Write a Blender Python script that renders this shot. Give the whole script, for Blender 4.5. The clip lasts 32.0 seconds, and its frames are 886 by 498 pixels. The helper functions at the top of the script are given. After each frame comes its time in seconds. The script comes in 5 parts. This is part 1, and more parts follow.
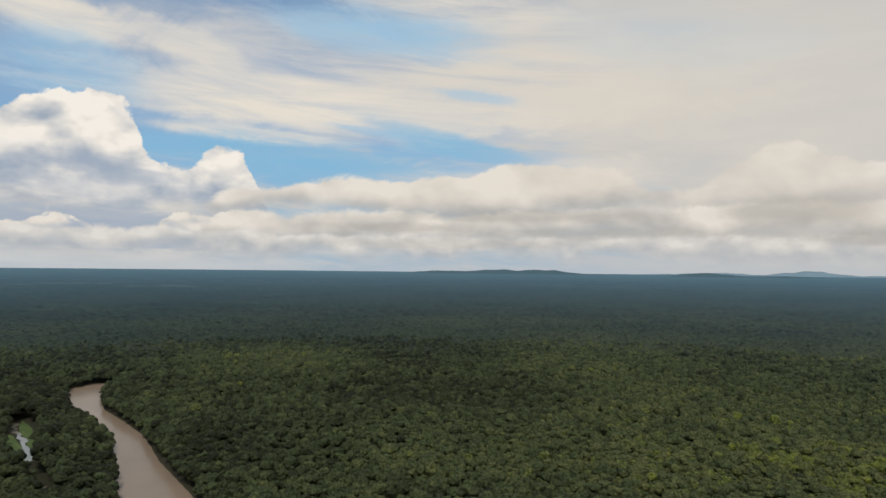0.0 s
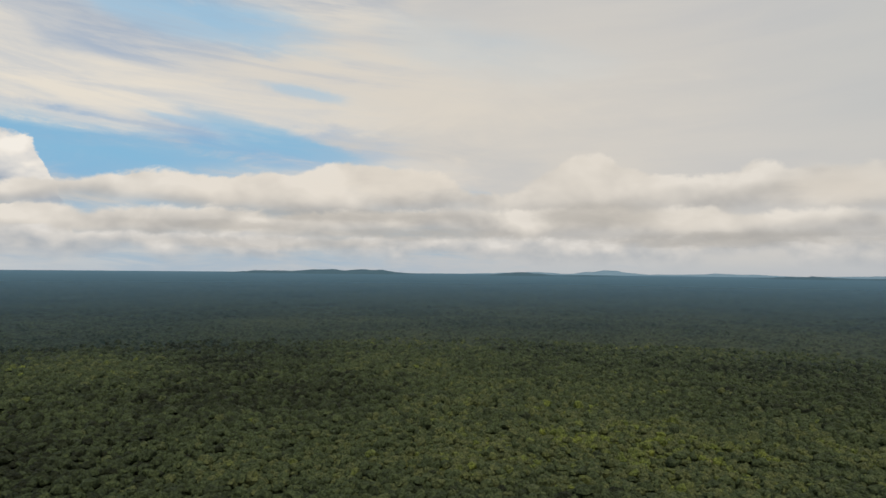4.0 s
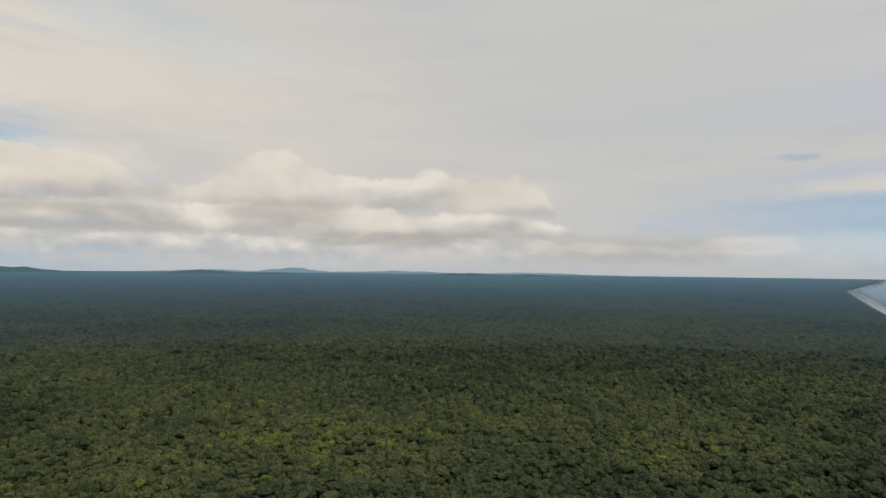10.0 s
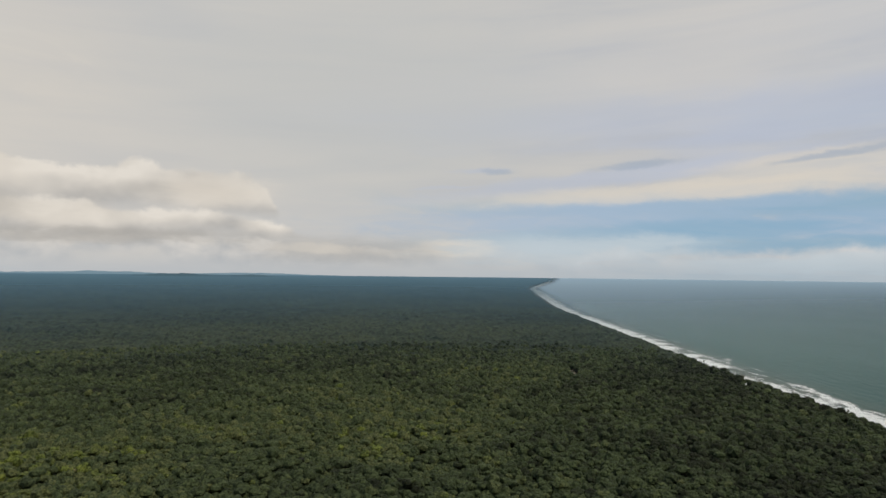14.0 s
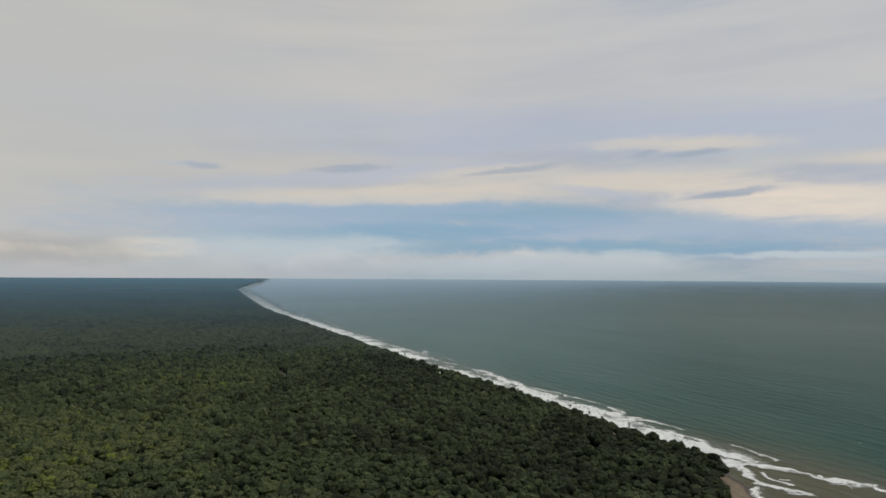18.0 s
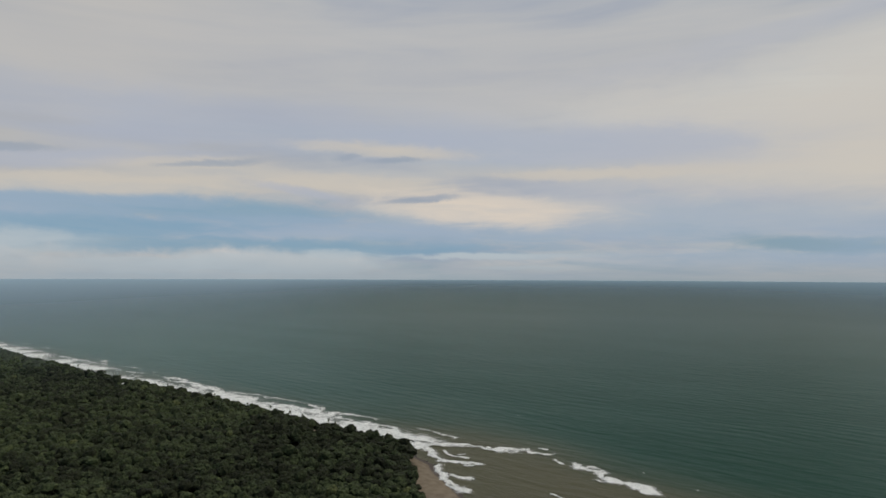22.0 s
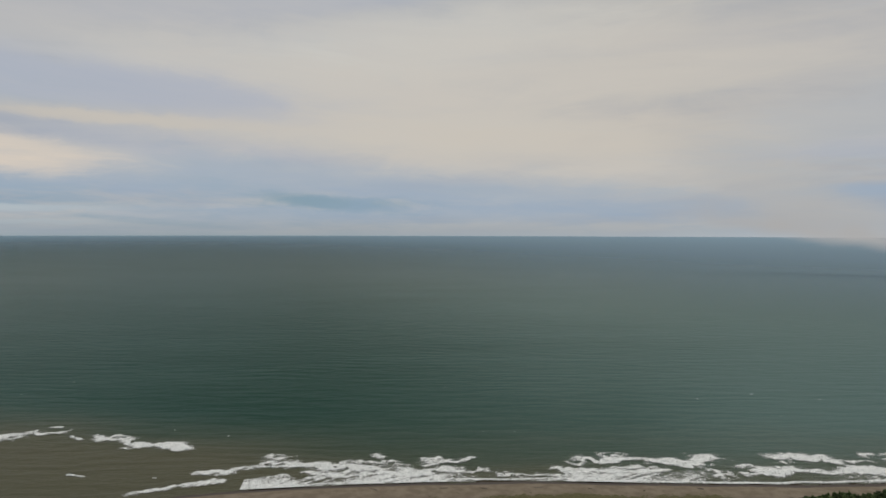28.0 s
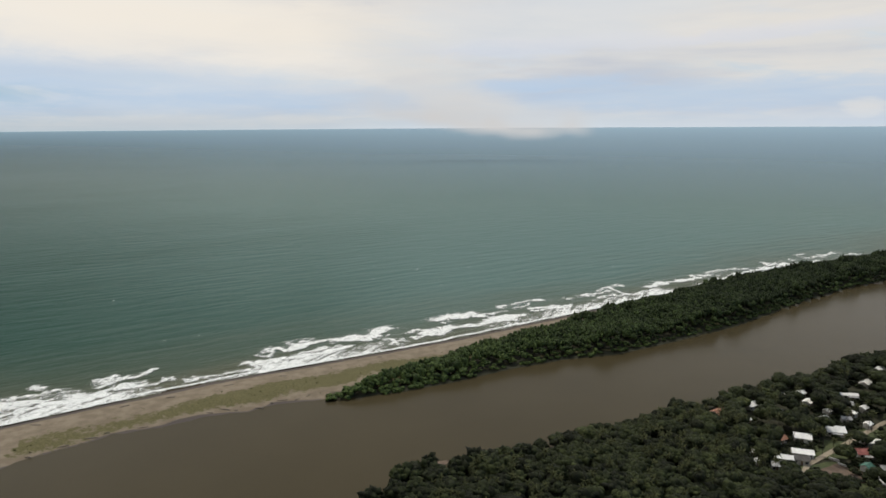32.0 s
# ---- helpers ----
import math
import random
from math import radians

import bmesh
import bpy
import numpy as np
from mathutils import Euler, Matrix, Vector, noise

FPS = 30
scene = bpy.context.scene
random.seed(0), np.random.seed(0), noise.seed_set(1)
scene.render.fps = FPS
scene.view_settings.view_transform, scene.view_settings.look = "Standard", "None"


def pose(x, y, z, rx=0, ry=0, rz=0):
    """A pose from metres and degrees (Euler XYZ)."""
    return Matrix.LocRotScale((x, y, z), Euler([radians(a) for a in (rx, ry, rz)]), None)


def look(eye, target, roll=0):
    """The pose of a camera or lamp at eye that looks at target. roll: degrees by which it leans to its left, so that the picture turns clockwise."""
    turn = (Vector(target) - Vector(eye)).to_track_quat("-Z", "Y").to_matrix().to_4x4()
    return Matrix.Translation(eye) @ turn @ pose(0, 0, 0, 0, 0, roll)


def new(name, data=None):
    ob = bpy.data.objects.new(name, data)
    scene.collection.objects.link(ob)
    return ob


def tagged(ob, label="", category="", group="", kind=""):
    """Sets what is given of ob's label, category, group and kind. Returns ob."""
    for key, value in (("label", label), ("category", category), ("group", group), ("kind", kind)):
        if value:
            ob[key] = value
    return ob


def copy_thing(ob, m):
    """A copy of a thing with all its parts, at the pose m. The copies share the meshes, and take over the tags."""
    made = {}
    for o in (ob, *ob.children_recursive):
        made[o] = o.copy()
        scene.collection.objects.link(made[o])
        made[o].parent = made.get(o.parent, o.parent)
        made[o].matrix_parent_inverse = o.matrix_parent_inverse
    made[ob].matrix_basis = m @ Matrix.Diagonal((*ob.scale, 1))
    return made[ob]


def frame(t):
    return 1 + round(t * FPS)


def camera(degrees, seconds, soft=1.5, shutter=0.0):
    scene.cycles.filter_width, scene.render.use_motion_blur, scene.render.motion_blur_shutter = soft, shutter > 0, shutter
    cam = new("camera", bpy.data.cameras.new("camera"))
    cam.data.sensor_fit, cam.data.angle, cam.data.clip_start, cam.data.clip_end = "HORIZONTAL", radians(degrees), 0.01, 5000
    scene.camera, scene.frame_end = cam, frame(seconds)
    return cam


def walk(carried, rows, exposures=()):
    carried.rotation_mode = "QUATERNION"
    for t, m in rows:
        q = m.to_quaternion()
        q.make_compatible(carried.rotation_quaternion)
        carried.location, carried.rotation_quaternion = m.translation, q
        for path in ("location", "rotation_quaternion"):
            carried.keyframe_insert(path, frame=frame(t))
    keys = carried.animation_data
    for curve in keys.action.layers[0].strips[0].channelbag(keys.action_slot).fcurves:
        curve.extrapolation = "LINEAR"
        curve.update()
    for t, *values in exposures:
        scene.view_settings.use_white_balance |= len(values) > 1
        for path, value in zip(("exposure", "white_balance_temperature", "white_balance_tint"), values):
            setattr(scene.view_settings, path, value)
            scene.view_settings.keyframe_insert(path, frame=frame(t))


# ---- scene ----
# A drone turning on the spot, 150 m over a river mouth between rain forest and sea.
HEIGHT = 150.0
cam = camera(70.14, 32.0, 1.6)
# seconds, yaw, pitch, roll
TURN = [
    (0.0, -0.69, 1.74, -0.67),
    (1.0, -4.60, 1.79, -0.66),
    (2.0, -8.43, 1.83, -0.64),
    (3.0, -12.32, 1.86, -0.61),
    (4.5, -18.27, 1.89, -0.60),
    (6.0, -24.80, 1.93, -0.58),
    (7.0, -29.52, 1.94, -0.57),
    (8.0, -34.29, 1.92, -0.56),
    (9.0, -39.21, 1.91, -0.58),
    (10.0, -44.23, 1.92, -0.60),
    (11.0, -49.85, 1.94, -0.60),
    (12.0, -56.00, 2.00, -0.60),
    (13.0, -62.48, 2.08, -0.60),
    (14.0, -69.03, 2.18, -0.61),
    (15.5, -78.78, 2.28, -0.52),
    (17.0, -88.36, 2.34, -0.38),
    (18.0, -94.83, 2.40, -0.35),
    (19.0, -101.29, 2.44, -0.32),
    (20.0, -108.00, 2.46, -0.29),
    (21.0, -114.59, 2.46, -0.28),
    (22.0, -121.28, 2.45, -0.24),
    (23.0, -127.98, 2.45, -0.17),
    (24.0, -134.76, 2.45, -0.12),
    (25.0, -141.64, 2.40, -0.11),
    (25.7, -146.40, 2.25, -0.14),
    (27.0, -155.05, 0.82, -0.22),
    (28.0, -161.92, -1.53, -0.15),
    (29.0, -168.90, -3.97, 0.00),
    (30.0, -176.14, -6.42, 0.19),
    (31.0, -183.38, -8.85, 0.36),
    (32.0, -190.61, -11.17, 0.35),
]
walk(cam, [(t, pose(0, 0, HEIGHT, 90 + p, r, y)) for t, y, p, r in TURN],
     [(0.0, -0.05), (9.0, -0.05), (14.0, -0.08), (19.0, -0.2), (25.0, -0.38), (28.0, -0.34), (30.0, -0.03), (32.0, 0.27)])


# ---------- node helpers ----------
class Net:
    """Builds shader arithmetic in a node tree."""

    def __init__(self, nt):
        self.nt = nt

    def node(self, kind, **settings):
        n = self.nt.nodes.new(kind)
        for k, v in settings.items():
            setattr(n, k, v)
        return n

    def put(self, socket, value):
        if isinstance(value, bpy.types.NodeSocket):
            self.nt.links.new(value, socket)
        elif isinstance(value, (tuple, list)) and len(value) == 3 and socket.type == "RGBA":
            socket.default_value = (*value, 1)
        else:
            socket.default_value = value

    def math(self, op, a, b=0.0, c=None, clamp=False):
        n = self.node("ShaderNodeMath", operation=op, use_clamp=clamp)
        self.put(n.inputs[0], a)
        self.put(n.inputs[1], b)
        if c is not None:
            self.put(n.inputs[2], c)
        return n.outputs[0]

    def add(self, a, b):
        return self.math("ADD", a, b)

    def sub(self, a, b):
        return self.math("SUBTRACT", a, b)

    def mul(self, a, b):
        return self.math("MULTIPLY", a, b)

    def ramp(self, x, lo, hi, out_lo=0.0, out_hi=1.0, smooth=True):
        t = self.math("MULTIPLY_ADD", x, 1 / (hi - lo), -lo / (hi - lo))
        t = self.math("MAXIMUM", self.math("MINIMUM", t, 1.0), 0.0)
        if smooth:
            t = self.mul(self.mul(t, t), self.math("MULTIPLY_ADD", t, -2.0, 3.0))
        return t if (out_lo, out_hi) == (0.0, 1.0) else self.math("MULTIPLY_ADD", t, out_hi - out_lo, out_lo)

    def mix(self, f, a, b, blend="MIX"):
        n = self.node("ShaderNodeMix", data_type="RGBA", blend_type=blend)
        self.put(n.inputs[0], f)
        self.put(n.inputs[6], a)
        self.put(n.inputs[7], b)
        return n.outputs[2]

    def noise(self, vec, scale, detail=4.0, rough=0.55, distortion=0.0, lac=2.0):
        n = self.node("ShaderNodeTexNoise")
        self.put(n.inputs["Vector"], vec)
        n.inputs["Scale"].default_value = scale
        n.inputs["Detail"].default_value = detail
        n.inputs["Roughness"].default_value = rough
        n.inputs["Lacunarity"].default_value = lac
        n.inputs["Distortion"].default_value = distortion
        return n.outputs[0]

    def curve(self, x, points):
        """A smooth function through points (x, y); both run from 0 to 1."""
        n = self.node("ShaderNodeFloatCurve")
        c = n.mapping.curves[0]
        while len(c.points) < len(points):
            c.points.new(0.5, 0.5)
        for p, (px, py) in zip(c.points, points):
            p.location = (px, py)
            p.handle_type = "AUTO_CLAMPED"
        n.mapping.update()
        self.put(n.inputs["Value"], x)
        return n.outputs[0]

    def vec(self, x, y, z):
        n = self.node("ShaderNodeCombineXYZ")
        for s, v in zip(n.inputs, (x, y, z)):
            self.put(s, v)
        return n.outputs[0]

    def vscale(self, v, k):
        n = self.node("ShaderNodeVectorMath", operation="MULTIPLY")
        self.put(n.inputs[0], v)
        n.inputs[1].default_value = k
        return n.outputs[0]

    def hue(self, f, stops):
        n = self.node("ShaderNodeValToRGB")
        e = n.color_ramp.elements
        while len(e) < len(stops):
            e.new(0.5)
        for k, (p, c) in zip(e, stops):
            k.position, k.color = p, (*c, 1)
        self.put(n.inputs[0], f)
        return n.outputs[0]


# ---------- sky ----------
SUN_TURN, SUN_UP = 190.0, 62.0  # degrees clockwise from +y, degrees above the horizon


def degrees_round(points, low=-40.0, span=280.0):
    return [((a - low) / span, y) for a, y in points]


def build_sky():
    world = bpy.data.worlds.new("sky")
    scene.world = world
    world.use_nodes = True
    world.cycles.sampling_method = "MANUAL"
    world.cycles.sample_map_resolution = 512
    nt = world.node_tree
    nt.nodes.clear()
    g = Net(nt)
    d = g.node("ShaderNodeTexCoord").outputs["Generated"]
    xyz = g.node("ShaderNodeSeparateXYZ")
    g.put(xyz.inputs[0], d)
    dx, dy, dz = xyz.outputs
    # a: degrees clockwise from +y (the seam lies over the west), e: degrees above the horizon
    c95, s95 = math.cos(radians(95)), math.sin(radians(95))
    fore = g.add(g.mul(dx, s95), g.mul(dy, c95))
    side = g.sub(g.mul(dx, c95), g.mul(dy, s95))
    a = g.add(g.mul(g.math("ARCTAN2", side, fore), 180 / math.pi), 95)
    e = g.mul(g.math("ARCSINE", dz), 180 / math.pi)
    u = g.math("DIVIDE", g.add(a, 40), 280)

    blue = g.node("ShaderNodeTexSky", sky_type="NISHITA")
    blue.sun_disc = False
    blue.sun_elevation, blue.sun_rotation = radians(SUN_UP), radians(SUN_TURN)
    blue.altitude, blue.air_density, blue.dust_density, blue.ozone_density = 150, 1.0, 0.6, 1.6
    sky = g.mix(1.0, blue.outputs[0], (SKY_GAIN,) * 3, "MULTIPLY")
    moist = g.ramp(e, 1.0, 16.0, 0.85, 0.25)
    sky = g.mix(moist, sky, g.hue(u, [(0.0, (0.19, 0.40, 0.62)), (0.25, (0.22, 0.42, 0.62)), (0.5, (0.19, 0.345, 0.48)), (0.7, (0.23, 0.37, 0.47)), (1.0, (0.30, 0.45, 0.62))]))

    # high sheet of cirrus and altostratus, seen in perspective, combed into level bands low down
    below = g.math("DIVIDE", 1.0, g.add(g.math("MAXIMUM", dz, 0.0), 0.13))
    px, py = g.mul(dx, below), g.mul(dy, below)
    flat = g.vec(px, py, 0.0)
    level = g.vec(g.mul(a, 0.035), g.mul(g.sub(e, g.mul(a, 0.03)), 0.30), 0.0)
    big = g.noise(flat, 0.6, 3.0, 0.5, 0.3)
    fine = g.noise(flat, 1.9, 8.0, 0.64, 0.7)
    comb = g.noise(level, 1.5, 7.0, 0.60, 0.5)
    fibre = g.noise(g.vec(g.mul(g.add(a, g.mul(e, 0.6)), 0.045), g.mul(g.add(e, g.mul(a, 0.10)), 0.42), 3.0), 1.3, 9.0, 0.66, 0.9)
    field = g.add(g.add(g.mul(big, 0.40), g.mul(fine, 0.45)), g.add(g.mul(comb, 0.40), g.mul(fibre, 0.70)))
    field = g.sub(field, 0.475)

    w1 = g.noise(g.vscale(d, (1, 1, 2.2)), 7.0, 6.0, 0.62)
    w2 = g.noise(g.vscale(d, (1, 1, 2.2)), 12.0, 6.0, 0.62, 0.6)
    warp_a = g.add(a, g.mul(g.sub(w1, 0.5), 18.0))
    warp_e = g.add(e, g.mul(g.sub(w2, 0.5), 3.6))

    ragged = g.add(g.mul(g.sub(fibre, 0.5), 1.0), g.mul(g.sub(fine, 0.5), 1.7))
    threads = g.ramp(g.add(g.mul(fibre, 0.6), g.mul(comb, 0.4)), 0.36, 0.62)
    round_, up_ = g.math("MULTIPLY_ADD", w1, 6.0, g.sub(a, 3.0)), g.math("MULTIPLY_ADD", w2, 1.0, g.sub(e, 0.5))

    def drift(under, a0, e0, wide, high, tilt, soft, rag, dense, tint, grain=0.3):
        """One piece of cloud, or a gap in it, laid over the sky: its middle and half size in degrees, frayed along its edge."""
        c, s = math.cos(radians(tilt)), math.sin(radians(tilt))
        p = g.math("MULTIPLY_ADD", round_, c / wide, g.math("MULTIPLY_ADD", up_, s / wide, -(a0 * c + e0 * s) / wide))
        q = g.math("MULTIPLY_ADD", up_, c / high, g.math("MULTIPLY_ADD", round_, -s / high, (a0 * s - e0 * c) / high))
        near = g.math("MULTIPLY_ADD", ragged, rag, g.math("SQRT", g.math("MULTIPLY_ADD", p, p, g.mul(q, q))))
        full = g.math("TANH", g.math("MULTIPLY_ADD", near, -1.9 / soft, 2.1 / soft))
        thin = g.math("MULTIPLY_ADD", threads, 0.55 * dense * grain, 0.55 * dense * (1 - grain))
        return g.mix(g.math("MULTIPLY_ADD", full, thin, thin), under, SKY_TINTS[tint])

    upper = g.curve(u, degrees_round(COVER_HIGH))
    lower = g.curve(u, degrees_round(COVER_LOW))
    t = g.ramp(warp_e, 6.0, 9.0)
    cover = g.add(g.mul(upper, t), g.mul(lower, g.sub(1.0, t)))
    sheet = g.add(field, g.mul(g.sub(cover, 0.5), 0.9))
    smooth = g.ramp(u, 0.32, 0.45)
    veil = g.add(g.mul(g.ramp(sheet, 0.24, 0.74), g.sub(1.0, smooth)), g.mul(g.ramp(sheet, 0.22, 0.80), smooth))
    # bright and dull parts of the sheet
    thick = g.add(g.mul(g.noise(level, 1.1, 5.0, 0.55, 0.4), 0.6), g.mul(g.noise(flat, 0.8, 4.0, 0.5, 0.4), 0.4))
    tone = g.mul(g.sub(g.ramp(thick, 0.3, 0.7), 0.5), g.curve(u, degrees_round(UNEVEN)))
    tone = g.add(tone, g.curve(u, degrees_round(TONE)))
    cloth = g.hue(tone, [(0.0, (0.27, 0.335, 0.42)), (0.3, (0.40, 0.44, 0.52)), (0.6, (0.575, 0.57, 0.56)), (0.8, (0.655, 0.625, 0.58)), (1.0, (0.78, 0.73, 0.65))])
    cool = g.hue(u, [(0.0, (1, 1, 1)), (0.47, (1, 1, 1)), (0.55, (0.955, 1.0, 1.065)), (0.70, (0.955, 1.0, 1.065)), (0.78, (1, 1, 1))])
    sky = g.mix(veil, sky, g.mix(1.0, cloth, cool, "MULTIPLY"))
    for p in CIRRUS + GAPS:
        sky = drift(sky, *p, 0.5)
    for p in LOW_BLUE + VEIL_EAST + SOUTH + SOUTH_WEST + WEST + BANDS + LENSES:
        sky = drift(sky, *p)

    # heaped clouds in rows: top outline over the turn, lit from above, flat dull base
    def row(tops, scale_e, base, size, rag, edge, dull, lit, relief):
        top = g.mul(g.curve(u, degrees_round(tops)), scale_e)
        v = g.vscale(d, (1, 1, 1.5))
        up = g.node("ShaderNodeVectorMath", operation="ADD")
        g.put(up.inputs[0], v)
        k = 0.38 / size
        up.inputs[1].default_value = (0.25 * k, -0.1 * k, 1.1 * k)
        n = g.noise(v, size, 9.0, 0.58, 0.25)
        here = g.noise(v, size * 1.1, 3.5, 0.5, 0.2)
        there = g.noise(up.outputs[0], size * 1.1, 3.5, 0.5, 0.2)
        soft = g.noise(v, size * 0.6, 2.0, 0.5)
        height = g.sub(g.add(top, g.mul(g.sub(n, 0.5), rag)), e)
        mask = g.mul(g.ramp(height, 0.0, edge), g.ramp(top, base, base + 0.8))
        foot = g.add(e, g.mul(g.sub(soft, 0.5), 4.2))
        mask = g.mul(mask, g.ramp(foot, base - 1.5, base + 0.9))
        rise = g.math("DIVIDE", g.sub(foot, base), g.math("MAXIMUM", g.sub(top, base), 0.8))
        shade = g.add(g.mul(g.ramp(rise, -0.1, 0.75), 0.55), g.mul(g.sub(here, there), relief))
        shade = g.add(shade, g.add(0.28, g.mul(g.sub(n, 0.5), 0.35)))
        tint = g.hue(shade, [(0.0, dull), (0.5, tuple(0.4 * p + 0.6 * q for p, q in zip(dull, lit))), (0.85, lit), (1.0, tuple(1.08 * q for q in lit))])
        return mask, tint

    for r in HEAPS:
        mask, tint = row(*r)
        sky = g.mix(mask, sky, tint)
        if r is HEAPS[0]:
            for p in TOWER_SHADE:
                sky = drift(sky, *p, 0.2)
    for p in BASES + BASES_EAST + LOW_MIST:
        sky = drift(sky, *p, 0.2)
    # pale haze along the horizon
    haze = g.ramp(e, -0.2, 2.0, 0.65, 0.0)
    sky = g.mix(haze, sky, g.hue(u, [(0.0, (0.44, 0.52, 0.60)), (0.2, (0.49, 0.53, 0.57)), (0.37, (0.47, 0.50, 0.53)), (0.5, (0.44, 0.52, 0.58)), (0.68, (0.36, 0.42, 0.47)), (1.0, (0.52, 0.60, 0.70))]))
    out = g.node("ShaderNodeBackground")
    g.put(out.inputs[0], sky)
    out.inputs[1].default_value = 1.0
    g.put(g.node("ShaderNodeOutputWorld").inputs[0], out.outputs[0])

    lamp = bpy.data.lights.new("sun", "SUN")
    lamp.energy, lamp.angle, lamp.color = 1.9, radians(6), (1.0, 0.94, 0.84)
    ob = new("sun", lamp)
    s, c = radians(SUN_TURN), radians(SUN_UP)
    way = Vector((math.sin(s) * math.cos(c), math.cos(s) * math.cos(c), math.sin(c)))
    ob.matrix_world = look(way * 900, (0, 0, 0))


SKY_GAIN = 0.12
COVER_HIGH = [(-40, 0.26), (-20, 0.28), (0, 0.38), (10, 0.58), (20, 0.86), (60, 1.0), (100, 0.98), (160, 1.0), (200, 0.95), (240, 0.9)]
COVER_LOW = [(-40, 0.8), (-24, 0.7), (-14, 0.5), (0, 0.5), (30, 0.8), (60, 0.9), (74, 0.80), (88, 0.60), (112, 0.60), (124, 0.62), (150, 0.70), (170, 0.78), (188, 0.78), (205, 0.78), (240, 0.7)]
TONE = [(-40, 0.80), (0, 0.80), (20, 0.66), (55, 0.66), (75, 0.60), (100, 0.56), (140, 0.58), (160, 0.66), (175, 0.64), (195, 0.56), (240, 0.54)]
UNEVEN = [(-40, 0.5), (10, 0.4), (25, 0.2), (65, 0.2), (85, 0.4), (140, 0.5), (175, 0.45), (240, 0.4)]
SKY_TINTS = {"white": (0.811, 0.749, 0.653), "cream": (0.726, 0.667, 0.583), "bright": (0.803, 0.726, 0.625), "grey": (0.541, 0.553, 0.541),
             "pearl": (0.592, 0.592, 0.605), "ash": (0.408, 0.387, 0.356), "slate": (0.372, 0.437, 0.534), "azure": (0.325, 0.545, 0.735),
             "silver": (0.745, 0.745, 0.705), "blue": (0.235, 0.490, 0.705), "lilac": (0.506, 0.552, 0.658), "steel": (0.404, 0.513, 0.652), "sea_blue": (0.232, 0.421, 0.578),
             "mist": (0.558, 0.628, 0.673), "glow": (0.851, 0.751, 0.643), "teal": (0.253, 0.397, 0.49), "pale": (0.735, 0.690, 0.625),
             "haze_blue": (0.375, 0.492, 0.641), "fog": (0.556, 0.556, 0.55)}
# pieces of cloud: degrees round and up, half width and height, tilt, softness, fraying, density, tint
CIRRUS = [(-4.4, 17.1, 24.3, 3.4, -4, 0.6, 1.7, 0.6, 'white'), (-10.9, 14.0, 17.8, 2.01, -2, 0.45, 1.1, 0.95, 'white'),
    (-16.2, 11.21, 7.1, 0.59, -2, 0.5, 0.9, 0.85, 'white'), (-23.2, 18.62, 5.6, 1.04, -14, 0.5, 1.1, 0.7, 'white'),
    (-30.9, 18.83, 6.4, 1.32, -8, 0.5, 1.0, 0.9, 'white'), (1.2, 22.4, 9.7, 1.33, -6, 0.6, 1.2, 0.75, 'white'),
    (11.5, 16.19, 14.8, 4.53, -6, 0.7, 0.9, 0.7, 'cream')]
GAPS = [(-13.3, 9.3, 12.6, 1.6, -2, 0.5, 1.3, 0.85, 'blue'), (1.4, 11.05, 7.7, 0.87, -13, 0.5, 0.8, 0.85, 'blue'),
    (-5.7, 20.49, 8.6, 1.84, -3, 0.6, 1.1, 0.8, 'azure'), (3.4, 15.39, 3.1, 0.46, -8, 0.5, 0.9, 0.6, 'azure'),
    (-30.1, 15.3, 4.6, 2.21, 0, 0.7, 1.2, 0.7, 'azure'), (-6.8, 12.15, 3.5, 0.36, -8, 0.5, 0.8, 0.6, 'azure'),
    (20.2, 19.25, 7.3, 1.93, -8, 0.8, 1.2, 0.35, 'azure')]
TOWER_SHADE = [(-27.5, 7.94, 3.4, 0.9, -6, 0.8, 1.7, 0.7, 'slate'), (-33.2, 7.07, 2.6, 0.94, 0, 0.8, 1.7, 0.5, 'slate'),
    (-29.0, 2.9, 11.0, 1.5, 0, 0.6, 1.2, 0.9, 'slate'), (-21.5, 1.79, 8.8, 0.67, 0, 0.6, 1.2, 0.7, 'slate'),
    (-26.0, 6.0, 9.0, 0.7, 0, 0.8, 1.6, 0.4, 'slate')]
BASES = [(30.4, 4.92, 4.3, 0.89, 0, 0.8, 0.7, 0.75, 'ash'), (8.1, 4.76, 7.6, 0.46, 0, 0.8, 0.7, 0.6, 'ash'),
    (29.6, 7.93, 4.7, 2.02, 0, 0.9, 0.8, 0.35, 'cream'), (-3.7, 3.68, 5.6, 0.36, 0, 0.8, 0.8, 0.45, 'ash'),
    (2.5, 2.22, 9.2, 0.41, 0, 0.8, 0.8, 0.35, 'ash'), (12.6, 8.29, 5.9, 1.31, 0, 0.7, 0.9, 0.6, 'bright'),
    (1.4, 7.17, 6.7, 1.33, 0, 0.8, 0.9, 0.35, 'bright')]
